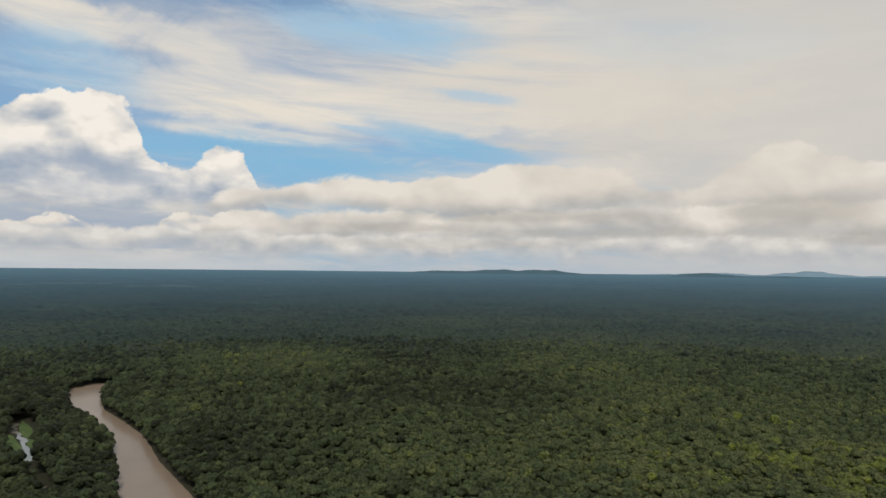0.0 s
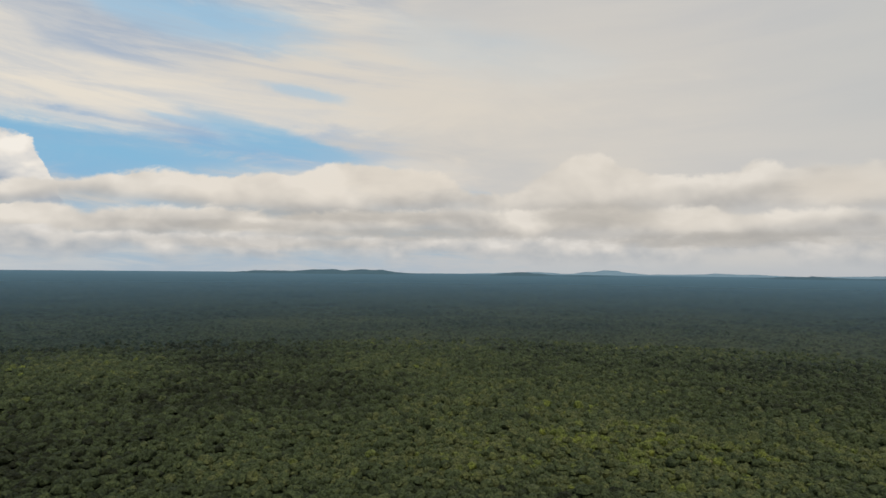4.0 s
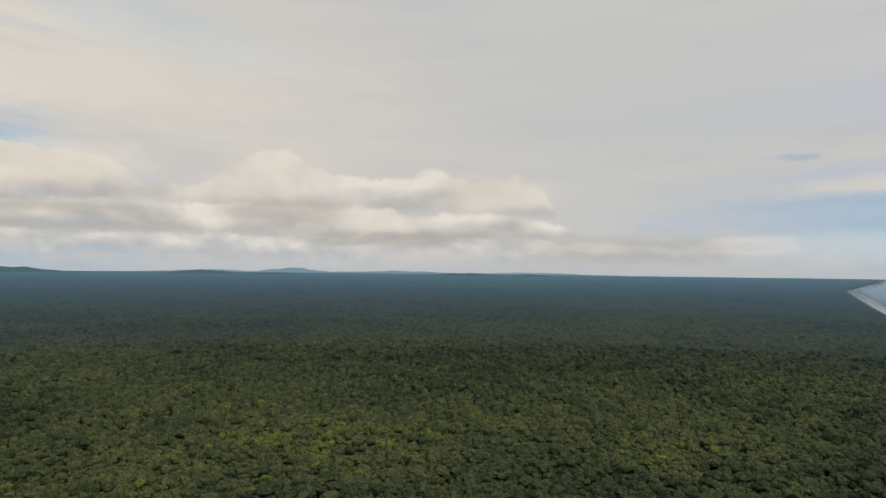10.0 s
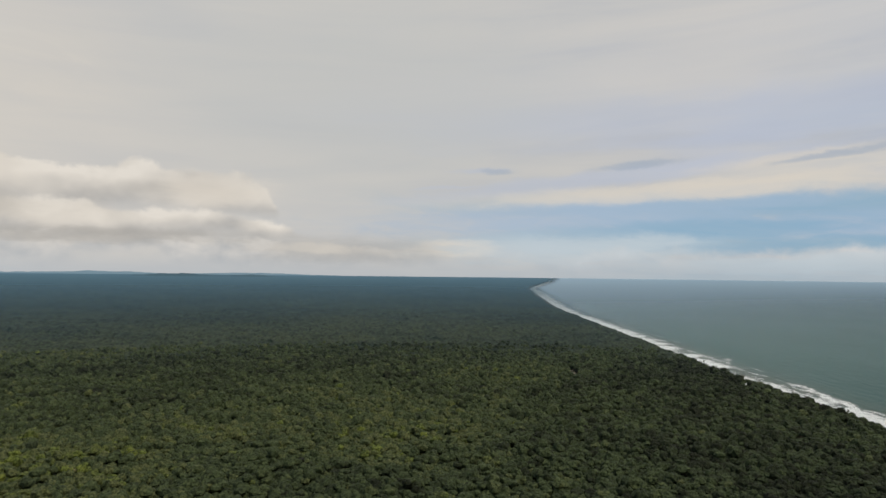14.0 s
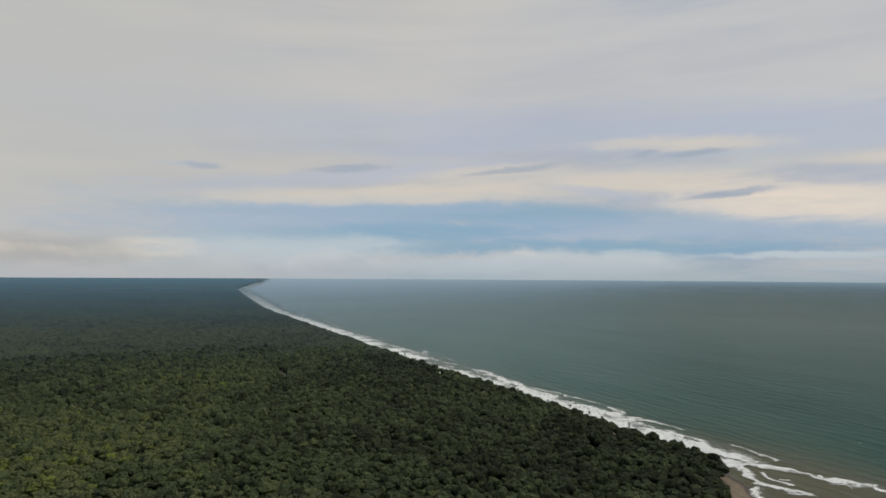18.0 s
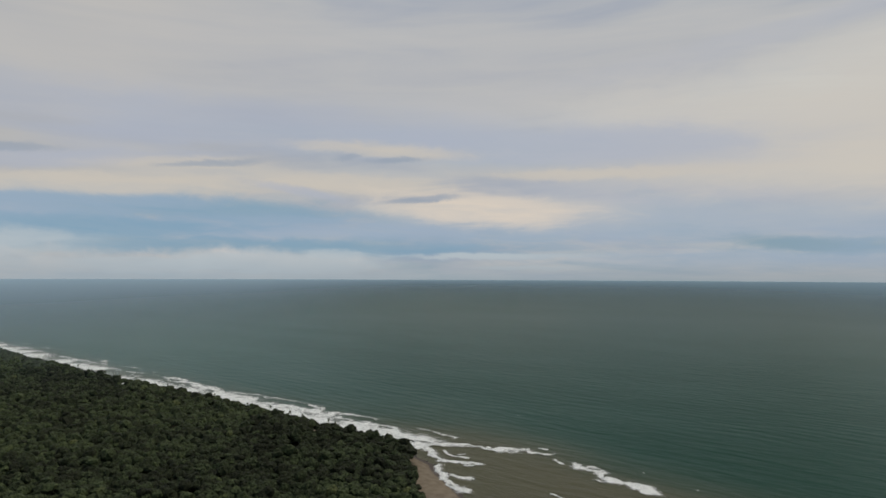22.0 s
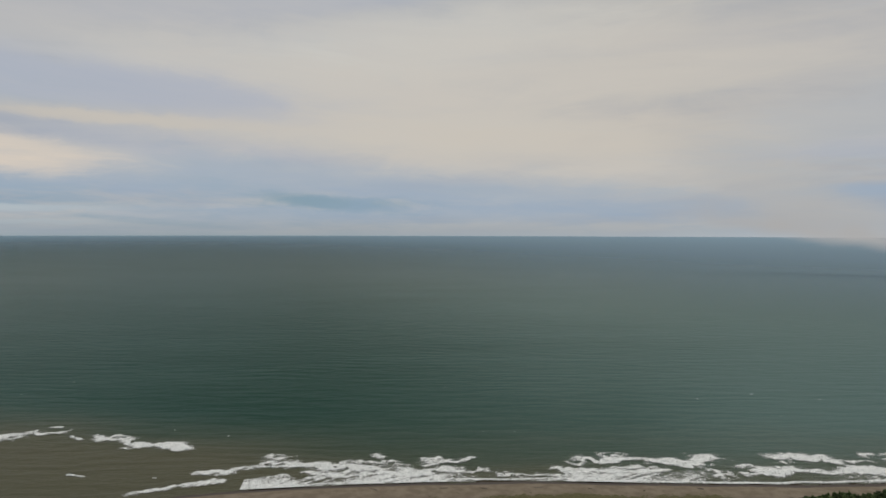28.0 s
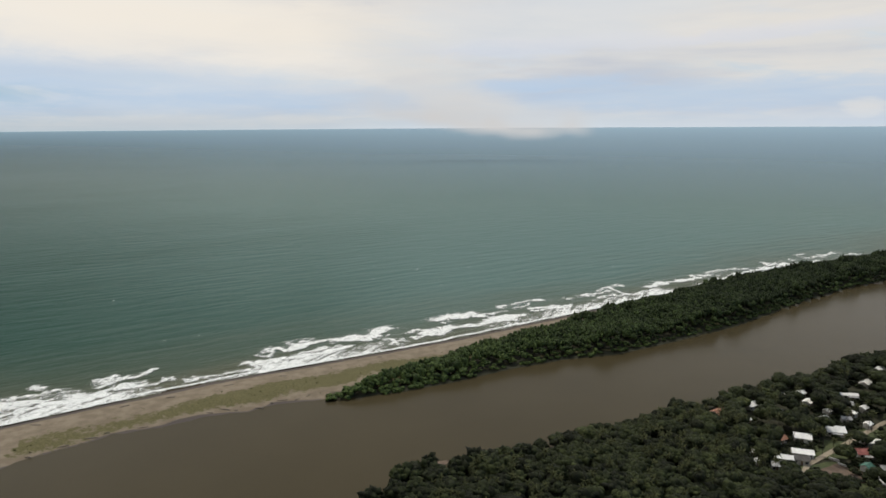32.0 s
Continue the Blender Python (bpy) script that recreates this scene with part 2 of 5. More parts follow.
BASES_EAST = [(40.0, 2.79, 8.7, 0.56, 1, 0.8, 0.8, 0.7, 'ash'), (46.6, 6.84, 4.5, 0.51, 0, 0.8, 0.7, 0.35, 'ash'),
    (49.1, 6.97, 4.0, 1.11, 0, 0.7, 0.8, 0.6, 'bright'), (13.6, 3.14, 7.5, 0.42, 0, 0.8, 0.7, 0.5, 'ash'),
    (36.4, 4.59, 5.1, 0.72, 0, 0.8, 0.8, 0.4, 'cream'), (70.6, 2.2, 3.4, 0.7, 0, 0.5, 0.9, 0.95, 'bright'), (62.0, 1.9, 9.0, 1.0, 0, 0.8, 0.8, 0.5, 'ash'),
    (58.0, 2.14, 2.8, 0.44, 0, 0.7, 0.8, 0.5, 'cream'), (61.9, 15.51, 15.3, 7.58, 0, 0.9, 0.5, 0.5, 'grey'),
    (27.6, 16.09, 12.8, 6.04, 0, 0.9, 0.5, 0.4, 'cream')]
VEIL_EAST = [(75.8, 14.5, 14.6, 2.99, 0, 0.9, 0.6, 0.55, 'pearl'), (85.2, 8.56, 16.6, 0.66, 6, 0.7, 0.9, 0.7, 'lilac'),
    (88.6, 7.14, 12.4, 0.74, 4, 0.6, 0.8, 0.7, 'cream'), (82.9, 5.47, 14.9, 1.15, 3, 0.8, 0.8, 0.8, 'steel'),
    (88.5, 3.65, 13.7, 0.83, 2, 0.8, 0.8, 0.75, 'sea_blue'), (82.9, 2.59, 7.7, 0.58, 2, 0.7, 0.9, 0.7, 'mist'),
    (72.6, 9.24, 2.5, 0.2, 2, 0.6, 0.7, 0.6, 'lilac'), (69.4, 7.72, 2.3, 0.15, 4, 0.6, 0.7, 0.5, 'lilac'),
    (94.5, 11.4, 5.9, 1.74, 8, 0.9, 0.7, 0.5, 'lilac')]
BANDS = [(112.0, 18.5, 34.0, 4.0, 0, 0.9, 0.6, 0.6, 'pearl'), (99.5, 13.22, 26.1, 1.73, 0, 0.9, 0.7, 0.65, 'lilac'), (129.9, 11.65, 14.6, 1.33, -1, 0.8, 0.7, 0.7, 'lilac'),
    (100.5, 11.43, 21.7, 0.46, 1, 0.8, 0.9, 0.35, 'lilac'), (92.7, 7.28, 19.1, 0.64, 2, 0.7, 0.9, 0.75, 'cream'),
    (115.4, 11.21, 6.6, 0.56, -3, 0.7, 0.9, 0.8, 'cream'), (98.5, 9.38, 5.5, 0.46, 4, 0.7, 0.9, 0.7, 'cream'),
    (113.9, 8.12, 8.6, 0.82, -4, 0.7, 0.9, 0.7, 'cream'), (125.2, 6.11, 8.9, 1.27, -3, 0.7, 0.9, 0.95, 'glow'),
    (137.0, 9.05, 10.2, 0.45, 0, 0.7, 0.9, 0.5, 'cream')]
LENSES = [(100.6, 9.49, 3.8, 0.25, 6, 0.7, 0.6, 0.8, 'slate'), (86.4, 9.49, 3.1, 0.33, 5, 0.7, 0.6, 0.7, 'slate'),
    (119.6, 6.93, 3.1, 0.3, 4, 0.6, 0.6, 0.85, 'slate'), (74.1, 9.19, 1.6, 0.21, -2, 0.7, 0.6, 0.7, 'slate'),
    (116.7, 10.39, 2.4, 0.25, 4, 0.7, 0.6, 0.75, 'slate'), (112.4, 10.5, 1.0, 0.2, 10, 0.7, 0.6, 0.6, 'slate'),
    (108.8, 7.38, 4.1, 0.31, -8, 0.8, 0.8, 0.6, 'lilac')]
LOW_BLUE = [(92.7, 5.71, 20.1, 0.99, -1, 0.7, 0.8, 0.85, 'sea_blue'), (101.1, 3.99, 28.3, 0.92, 0, 0.8, 0.8, 0.8, 'steel'), (101.1, 2.46, 24.3, 0.71, 0, 0.8, 0.7, 0.75, 'sea_blue')]
LOW_MIST = [(106.3, 1.07, 8.7, 0.82, 0, 0.6, 1.0, 0.8, 'mist'), (111.4, 1.76, 2.0, 0.46, 0, 0.6, 1.0, 0.6, 'mist'),
    (95.2, 0.88, 5.4, 0.6, 0, 0.7, 1.0, 0.7, 'mist'), (80.0, 2.08, 9.2, 1.36, 0, 0.9, 0.9, 0.75, 'mist'),
    (124.3, 1.85, 4.7, 0.25, 0, 0.6, 0.8, 0.75, 'mist'), (128.9, 0.72, 4.0, 0.19, 0, 0.6, 0.8, 0.6, 'mist')]
SOUTH = [(152.1, 15.19, 22.5, 2.55, 6, 0.7, 0.8, 0.85, 'silver'), (145.8, 18.56, 14.8, 0.81, 8, 0.8, 0.8, 0.5, 'lilac'),
    (122.8, 11.63, 18.7, 1.31, -2, 0.8, 0.8, 0.7, 'steel'), (163.0, 8.93, 10.4, 1.45, 0, 0.8, 0.8, 0.75, 'silver'),
    (133.5, 9.03, 8.2, 0.41, 0, 0.7, 0.9, 0.5, 'cream'), (140.7, 7.08, 13.2, 1.02, -3, 0.8, 0.8, 0.6, 'lilac'),
    (145.7, 4.59, 27.7, 1.51, 0, 0.8, 0.8, 0.65, 'steel'), (152.9, 2.61, 6.5, 0.44, -1, 0.7, 0.8, 0.7, 'teal'),
    (127.4, 1.8, 7.1, 0.25, 0, 0.6, 0.8, 0.7, 'mist')]
SOUTH_WEST = [(158.6, 9.96, 25.6, 4.02, -8, 0.8, 0.7, 0.85, 'pale'), (178.1, 14.72, 24.1, 3.05, -3, 0.9, 0.7, 0.7, 'pale'),
    (139.2, 11.45, 8.3, 1.49, -8, 0.8, 0.8, 0.6, 'lilac'), (199.1, 8.45, 11.6, 2.23, 4, 0.8, 0.8, 0.7, 'steel'),
    (152.3, 2.5, 5.6, 0.44, -6, 0.7, 0.8, 0.75, 'teal'), (144.7, 1.32, 11.8, 0.84, 0, 0.8, 0.8, 0.5, 'steel'),
    (175.7, 5.46, 5.6, 0.56, 2, 0.7, 0.9, 0.5, 'pale'), (195.7, 3.13, 4.1, 0.65, 3, 0.7, 0.8, 0.5, 'steel'),
    (170.6, 1.71, 20.5, 0.92, 0, 0.8, 0.8, 0.55, 'haze_blue')]
WEST = [(198.3, 6.55, 9.6, 0.66, 2, 0.7, 0.8, 0.55, 'lilac'), (216.5, 6.84, 9.4, 0.46, 3, 0.7, 0.8, 0.55, 'lilac'),
    (199.3, 3.44, 7.5, 0.51, 2, 0.7, 0.8, 0.6, 'steel'), (212.7, 2.25, 17.5, 1.14, 0, 0.8, 0.8, 0.7, 'haze_blue'),
    (171.3, 2.9, 17.2, 1.16, -2, 0.8, 0.8, 0.55, 'haze_blue'), (223.7, 0.98, 1.5, 0.6, 0, 0.5, 0.9, 0.55, 'cream'),
    (186.6, 8.59, 35.7, 2.05, 0, 0.9, 0.6, 0.5, 'cream'), (194.4, 0.74, 5.6, 1.84, -14, 0.9, 0.7, 0.85, 'fog'),
    (189.4, 3.92, 6.2, 1.85, -30, 0.9, 0.7, 0.5, 'fog'), (200.6, -0.28, 4.0, 0.81, 0, 0.9, 0.6, 0.9, 'fog')]
WHITE, CREAM = (0.86, 0.81, 0.74), (0.75, 0.70, 0.63)
# outline of the tops, scale in degrees, base, size of the billows, raggedness, softness, shade, light, relief
HEAPS = [
    ([(-40, 0.52), (-35, 0.60), (-31, 0.73), (-27, 0.69), (-24.5, 0.50), (-22, 0.44), (-19, 0.53), (-16.5, 0.43), (-13, 0.2), (0, 0.0), (240, 0.0)], 19.0, 5.2, 12.0, 5.2, 0.35, (0.36, 0.42, 0.50), WHITE, 3.0),
    ([(-40, 0.16), (-27, 0.20), (-18, 0.34), (-14, 0.38), (-4, 0.42), (8, 0.50), (15, 0.48), (20, 0.38), (29, 0.53), (36, 0.42), (44, 0.47), (50, 0.46), (54, 0.32), (58, 0.12), (66, 0.0), (240, 0.0)], 19.0, 5.4, 8.5, 4.2, 0.5, (0.44, 0.425, 0.405), CREAM, 1.9),
    ([(-40, 0.20), (-34, 0.18), (-31.5, 0.23), (-29.5, 0.17), (-25, 0.16), (-21.5, 0.25), (-19.5, 0.22), (-17, 0.26), (-14, 0.10), (-10, 0.0), (240, 0.0)], 19.0, 2.2, 22.0, 2.6, 0.3, (0.42, 0.47, 0.54), CREAM, 2.2),
    ([(-40, 0.0), (-24, 0.05), (-16, 0.27), (0, 0.28), (30, 0.29), (50, 0.27), (58, 0.18), (66, 0.12), (70, 0.16), (73, 0.17), (76, 0.14), (79, 0.0), (240, 0.0)], 19.0, 3.0, 10.0, 3.4, 0.6, (0.45, 0.435, 0.415), CREAM, 1.8),
    ([(-40, 0.17), (0, 0.165), (50, 0.16), (66, 0.12), (80, 0.09), (84, 0.0), (185, 0.0), (240, 0.0)], 19.0, 1.5, 20.0, 1.8, 0.5, (0.44, 0.46, 0.48), (0.70, 0.67, 0.63), 1.5),
    ([(-40, 0.0), (72, 0.0), (84, 0.14), (92, 0.13), (104, 0.15), (110, 0.13), (118, 0.05), (124, 0.0), (240, 0.0)], 19.0, 0.5, 16.0, 2.8, 1.3, (0.43, 0.475, 0.52), (0.62, 0.615, 0.61), 1.4),
]
build_sky()


# ---------- materials ----------
def material(name):
    m = bpy.data.materials.new(name)
    m.use_nodes = True
    g = Net(m.node_tree)
    bsdf = m.node_tree.nodes["Principled BSDF"]
    place = g.node("ShaderNodeTexCoord").outputs["Object"]
    return m, g, bsdf, place


def finish(g, bsdf, color, rough=0.7, height=None, depth=0.1, spec=0.4, metal=0.0):
    g.put(bsdf.inputs["Base Color"], color)
    g.put(bsdf.inputs["Roughness"], rough)
    bsdf.inputs["Specular IOR Level"].default_value = spec
    bsdf.inputs["Metallic"].default_value = metal
    if height is not None:
        b = g.node("ShaderNodeBump")
        b.inputs["Strength"].default_value = 1.0
        b.inputs["Distance"].default_value = depth
        g.put(b.inputs["Height"], height)
        g.put(bsdf.inputs["Normal"], b.outputs[0])


def attribute(g, name):
    return g.node("ShaderNodeAttribute", attribute_name=name).outputs["Fac"]


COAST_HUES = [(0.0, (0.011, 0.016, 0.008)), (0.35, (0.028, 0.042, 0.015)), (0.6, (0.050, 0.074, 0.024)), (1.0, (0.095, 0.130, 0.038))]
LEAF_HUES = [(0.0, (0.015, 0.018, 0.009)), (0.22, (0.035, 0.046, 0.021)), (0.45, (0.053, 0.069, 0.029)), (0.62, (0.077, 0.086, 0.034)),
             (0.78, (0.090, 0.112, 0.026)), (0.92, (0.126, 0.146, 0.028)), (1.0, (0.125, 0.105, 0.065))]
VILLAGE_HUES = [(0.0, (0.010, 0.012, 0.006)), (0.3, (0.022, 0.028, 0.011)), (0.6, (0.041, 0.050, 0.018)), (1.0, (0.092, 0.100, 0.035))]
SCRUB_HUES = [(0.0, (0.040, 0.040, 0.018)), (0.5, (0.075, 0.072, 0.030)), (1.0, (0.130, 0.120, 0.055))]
# far canopy: haze blue and missing crown shade are put into these hues
HAZED_HUES = [(0.0, (0.015, 0.026, 0.020)), (0.4, (0.032, 0.043, 0.026)), (0.7, (0.047, 0.057, 0.030)), (1.0, (0.062, 0.074, 0.034))]


def leafy(name, grain, spread=0.22, rough=0.75, hues=LEAF_HUES):
    """Foliage: a hue for each tree, with lit leaves and shaded gaps painted in."""
    m, g, bsdf, place = material(name)
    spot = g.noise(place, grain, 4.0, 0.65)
    broad = g.noise(place, grain * 0.22, 2.0)
    isle = g.node("ShaderNodeNewGeometry").outputs["Random Per Island"]
    f = g.add(attribute(g, "tint"), g.mul(g.sub(isle, 0.5), spread))
    f = g.add(f, g.mul(g.sub(broad, 0.5), 0.35))
    col = g.hue(f, hues)
    # dips of the noise darkened as shade, rises lightened as lit leaves
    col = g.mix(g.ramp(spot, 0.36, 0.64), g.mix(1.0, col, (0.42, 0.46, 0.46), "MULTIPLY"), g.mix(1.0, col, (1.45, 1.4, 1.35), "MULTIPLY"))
    finish(g, bsdf, col, rough, spot, 0.9, 0.1)
    return m


def make_materials():
    mats = {}
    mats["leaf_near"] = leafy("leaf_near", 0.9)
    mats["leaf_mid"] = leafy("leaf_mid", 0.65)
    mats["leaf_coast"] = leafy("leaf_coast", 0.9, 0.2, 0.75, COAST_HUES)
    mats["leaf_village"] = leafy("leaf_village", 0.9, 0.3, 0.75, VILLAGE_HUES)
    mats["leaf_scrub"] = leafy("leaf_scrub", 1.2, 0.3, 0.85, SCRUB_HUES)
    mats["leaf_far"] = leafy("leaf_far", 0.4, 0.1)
    mats["leaf_hazed"] = leafy("leaf_hazed", 0.16, 0.1, 0.8, HAZED_HUES)
    # ground: leaf litter, sand, grass, far canopy
    m, g, bsdf, place = material("ground")
    n1 = g.noise(place, 0.15, 6.0, 0.6)
    n2 = g.noise(place, 1.4, 5.0, 0.6)
    n3 = g.noise(place, 0.012, 4.0, 0.55)
    litter = g.mix(n1, (0.020, 0.022, 0.013), (0.045, 0.042, 0.024))
    sand = g.mix(g.ramp(n1, 0.35, 0.65), (0.148, 0.118, 0.082), (0.205, 0.168, 0.122))
    sand = g.mix(g.ramp(n2, 0.55, 0.75, 0.0, 0.35), sand, (0.16, 0.13, 0.10))
    wet = attribute(g, "wet")
    sand = g.mix(g.ramp(g.add(wet, g.mul(g.sub(n1, 0.5), 0.5)), 0.35, 0.6), sand, (0.075, 0.062, 0.055))
    grass = g.mix(g.ramp(n2, 0.35, 0.65), (0.066, 0.062, 0.024), (0.122, 0.108, 0.050))
    col = g.mix(attribute(g, "sand"), litter, sand)
    tuft = g.ramp(g.add(attribute(g, "grass"), g.mul(g.sub(g.noise(place, 0.3, 5.0, 0.65), 0.5), 1.3)), 0.42, 0.66)
    col = g.mix(tuft, col, grass)
    # rim canopy coloured dark and bluish for its own shade and haze
    canopy = g.hue(g.add(g.mul(n3, 0.75), g.mul(g.sub(g.noise(place, 0.06, 5.0, 0.7), 0.5), 0.9)), [(0.0, (0.012, 0.022, 0.016)), (0.5, (0.024, 0.037, 0.022)), (0.8, (0.040, 0.048, 0.026)), (1.0, (0.06, 0.065, 0.035))])
    col = g.mix(attribute(g, "canopy"), col, canopy)
    far = g.noise(place, 0.07, 3.0, 0.7)
    hgt = g.add(g.mul(n2, 0.06), g.mul(g.mul(far, attribute(g, "canopy")), 9.0))
    finish(g, bsdf, col, 0.9, hgt, 1.0, 0.2)
    mats["ground"] = m
    # sea: silty green water with swell and chop
    m, g, bsdf, place = material("sea_water")
    rot = g.node("ShaderNodeMapping")
    rot.inputs["Rotation"].default_value = (0, 0, radians(-18))
    g.put(rot.inputs["Vector"], place)
    swell = g.noise(g.vscale(rot.outputs[0], (0.26, 1.0, 1.0)), 0.085, 3.0, 0.5, 0.4)
    chop = g.noise(g.vscale(rot.outputs[0], (0.45, 1.0, 1.0)), 0.35, 5.0, 0.6, 0.5)
    murk = g.noise(g.vscale(rot.outputs[0], (0.3, 1.0, 1.0)), 0.009, 5.0, 0.6)
    silt = g.ramp(g.add(attribute(g, "silt"), g.mul(g.sub(murk, 0.5), 0.7)), 0.1, 0.95)
    # darker and paler water: light on the sea put into its base colour
    deep = g.mix(g.ramp(g.add(attribute(g, "sea_light"), g.mul(g.sub(murk, 0.5), 0.5)), 0.0, 1.0), (0.014, 0.049, 0.035), (0.085, 0.143, 0.130))
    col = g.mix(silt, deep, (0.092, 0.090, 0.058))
    lines = g.node("ShaderNodeTexWave", wave_type="BANDS", bands_direction="Y", wave_profile="SIN")
    for key, val in (("Scale", 0.020), ("Distortion", 13.0), ("Detail", 3.0), ("Detail Scale", 0.55), ("Detail Roughness", 0.6)):
        lines.inputs[key].default_value = val
    g.put(lines.inputs["Vector"], g.vscale(rot.outputs[0], (0.45, 1.0, 1.0)))
    set_in = g.mul(lines.outputs["Fac"], g.ramp(g.noise(g.vscale(rot.outputs[0], (0.4, 1.0, 1.0)), 0.018, 3.0, 0.6), 0.38, 0.66, 0.15, 1.0))
    wave = g.add(g.add(g.mul(swell, 2.8), g.mul(set_in, 0.6)), g.mul(chop, 0.95))
    finish(g, bsdf, col, g.math("MULTIPLY_ADD", attribute(g, "rough_sea"), 0.02, 0.28), g.mul(wave, attribute(g, "rough_sea")), 1.0, 0.05)
    bsdf.inputs["IOR"].default_value = 1.22
    mats["sea"] = m
    m, g, bsdf, place = material("river_water")
    rip = g.noise(place, 0.5, 4.0, 0.6)
    streak = g.noise(place, 0.02, 4.0, 0.6)
    tan = g.mix(streak, (0.20, 0.155, 0.115), (0.27, 0.21, 0.155))
    brown = g.mix(streak, (0.041, 0.033, 0.017), (0.056, 0.045, 0.024))
    col = g.mix(attribute(g, "silt"), tan, brown)
    finish(g, bsdf, col, 0.2, rip, 0.05, 0.17)
    bsdf.inputs["IOR"].default_value = 1.33
    mats["river"] = m
    # pale base colour takes in the sky that the creek mirrors
    m, g, bsdf, place = material("creek_water")
    finish(g, bsdf, g.mix(g.noise(place, 0.06, 4.0, 0.6), (0.16, 0.15, 0.11), (0.24, 0.22, 0.17)), 0.12, g.noise(place, 0.8, 3.0), 0.02, 0.5)
    mats["creek"] = m
    m, g, bsdf, place = material("foam")
    lace = g.noise(g.vscale(place, (0.8, 1, 1)), 0.50, 10.0, 0.74, 1.4)
    fleck = g.noise(place, 2.2, 6.0, 0.7, 0.6)
    finish(g, bsdf, g.mix(g.ramp(g.add(g.mul(fleck, 0.5), g.mul(lace, 0.5)), 0.36, 0.62), (0.42, 0.45, 0.43), (0.90, 0.90, 0.87)), 0.6, lace, 0.5, 0.3)
    web = g.add(g.mul(lace, 1.9), g.mul(fleck, 1.1))
    g.put(bsdf.inputs["Alpha"], g.ramp(g.add(g.sub(web, 1.0), g.mul(g.sub(attribute(g, "thick"), 0.52), 0.95)), 0.40, 0.88))
    mats["foam"] = m

    def plain(name, dark, light, grain, rough, depth=0.02, metal=0.0, spec=0.4):
        m, g, bsdf, place = material(name)
        n = g.noise(place, grain, 5.0, 0.6)
        r = g.node("ShaderNodeObjectInfo").outputs["Random"]
        stain = g.noise(place, grain * 0.2, 3.0)
        col = g.mix(g.ramp(g.add(n, g.mul(g.sub(stain, 0.5), 0.8)), 0.3, 0.7), dark, light)
        col = g.mix(g.ramp(r, 0, 1, 0.0, 0.3, False), col, dark)
        finish(g, bsdf, col, rough, n, depth, spec, metal)
        mats[name] = m

    plain("bark", (0.05, 0.042, 0.034), (0.13, 0.11, 0.09), 3.0, 0.9, 0.05)
    plain("white_metal", (0.66, 0.65, 0.61), (0.86, 0.84, 0.79), 0.8, 0.45, 0.02, 0.0, 0.5)
    plain("grey_metal", (0.22, 0.22, 0.22), (0.38, 0.37, 0.36), 0.8, 0.5, 0.02)
    plain("red_metal", (0.20, 0.055, 0.045), (0.33, 0.11, 0.09), 0.8, 0.6)
    plain("rust_metal", (0.20, 0.09, 0.05), (0.34, 0.17, 0.11), 0.8, 0.7)
    plain("green_metal", (0.05, 0.13, 0.10), (0.09, 0.20, 0.15), 0.8, 0.6)
    plain("dark_metal", (0.05, 0.045, 0.04), (0.11, 0.10, 0.09), 0.8, 0.7)
    plain("wall_paint", (0.34, 0.32, 0.28), (0.55, 0.53, 0.48), 1.0, 0.8)
    plain("dark_glass", (0.02, 0.025, 0.03), (0.04, 0.045, 0.05), 1.0, 0.15, 0.0)
    plain("wood", (0.12, 0.08, 0.05), (0.24, 0.17, 0.11), 2.0, 0.8)
    plain("path_dirt", (0.20, 0.165, 0.115), (0.32, 0.27, 0.20), 0.5, 0.95, 0.04)
    plain("bare_earth", (0.085, 0.058, 0.042), (0.15, 0.11, 0.08), 0.3, 0.95, 0.05)
    plain("lawn", (0.038, 0.050, 0.016), (0.068, 0.080, 0.026), 0.5, 0.9, 0.1)
    plain("marsh_grass", (0.050, 0.080, 0.020), (0.085, 0.125, 0.032), 0.3, 0.9, 0.1)
    plain("palm_leaf", (0.036, 0.041, 0.016), (0.085, 0.088, 0.036), 1.5, 0.7, 0.02, 0.0, 0.12)
    plain("concrete", (0.30, 0.29, 0.27), (0.44, 0.43, 0.40), 1.0, 0.9)
    plain("driftwood", (0.10, 0.085, 0.07), (0.20, 0.175, 0.15), 2.0, 0.9)
    # hills and mountains: haze blue is put straight into their base colours
    m, g, bsdf, place = material("hazed_hills")
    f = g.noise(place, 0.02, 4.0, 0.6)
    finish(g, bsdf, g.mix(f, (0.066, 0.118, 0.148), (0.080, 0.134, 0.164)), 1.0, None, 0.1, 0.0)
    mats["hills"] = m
    m, g, bsdf, place = material("hazed_mountains")
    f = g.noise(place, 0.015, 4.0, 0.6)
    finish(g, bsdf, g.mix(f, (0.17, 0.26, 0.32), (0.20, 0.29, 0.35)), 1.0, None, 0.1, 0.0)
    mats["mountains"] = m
    # see-through veils that paint haze over the far plain and the far sea
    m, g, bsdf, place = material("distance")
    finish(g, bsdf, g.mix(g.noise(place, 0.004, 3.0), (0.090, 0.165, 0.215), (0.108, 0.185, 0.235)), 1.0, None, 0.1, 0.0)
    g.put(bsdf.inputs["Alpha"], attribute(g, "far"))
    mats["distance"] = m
    m, g, bsdf, place = material("sea_haze")
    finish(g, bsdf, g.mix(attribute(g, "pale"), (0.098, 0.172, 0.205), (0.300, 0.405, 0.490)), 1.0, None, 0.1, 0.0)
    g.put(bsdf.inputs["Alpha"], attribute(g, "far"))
    mats["sea_haze"] = m
    # mist shines by emission in place of the daylight it would scatter
    m, g, bsdf, place = material("self_lit_mist")
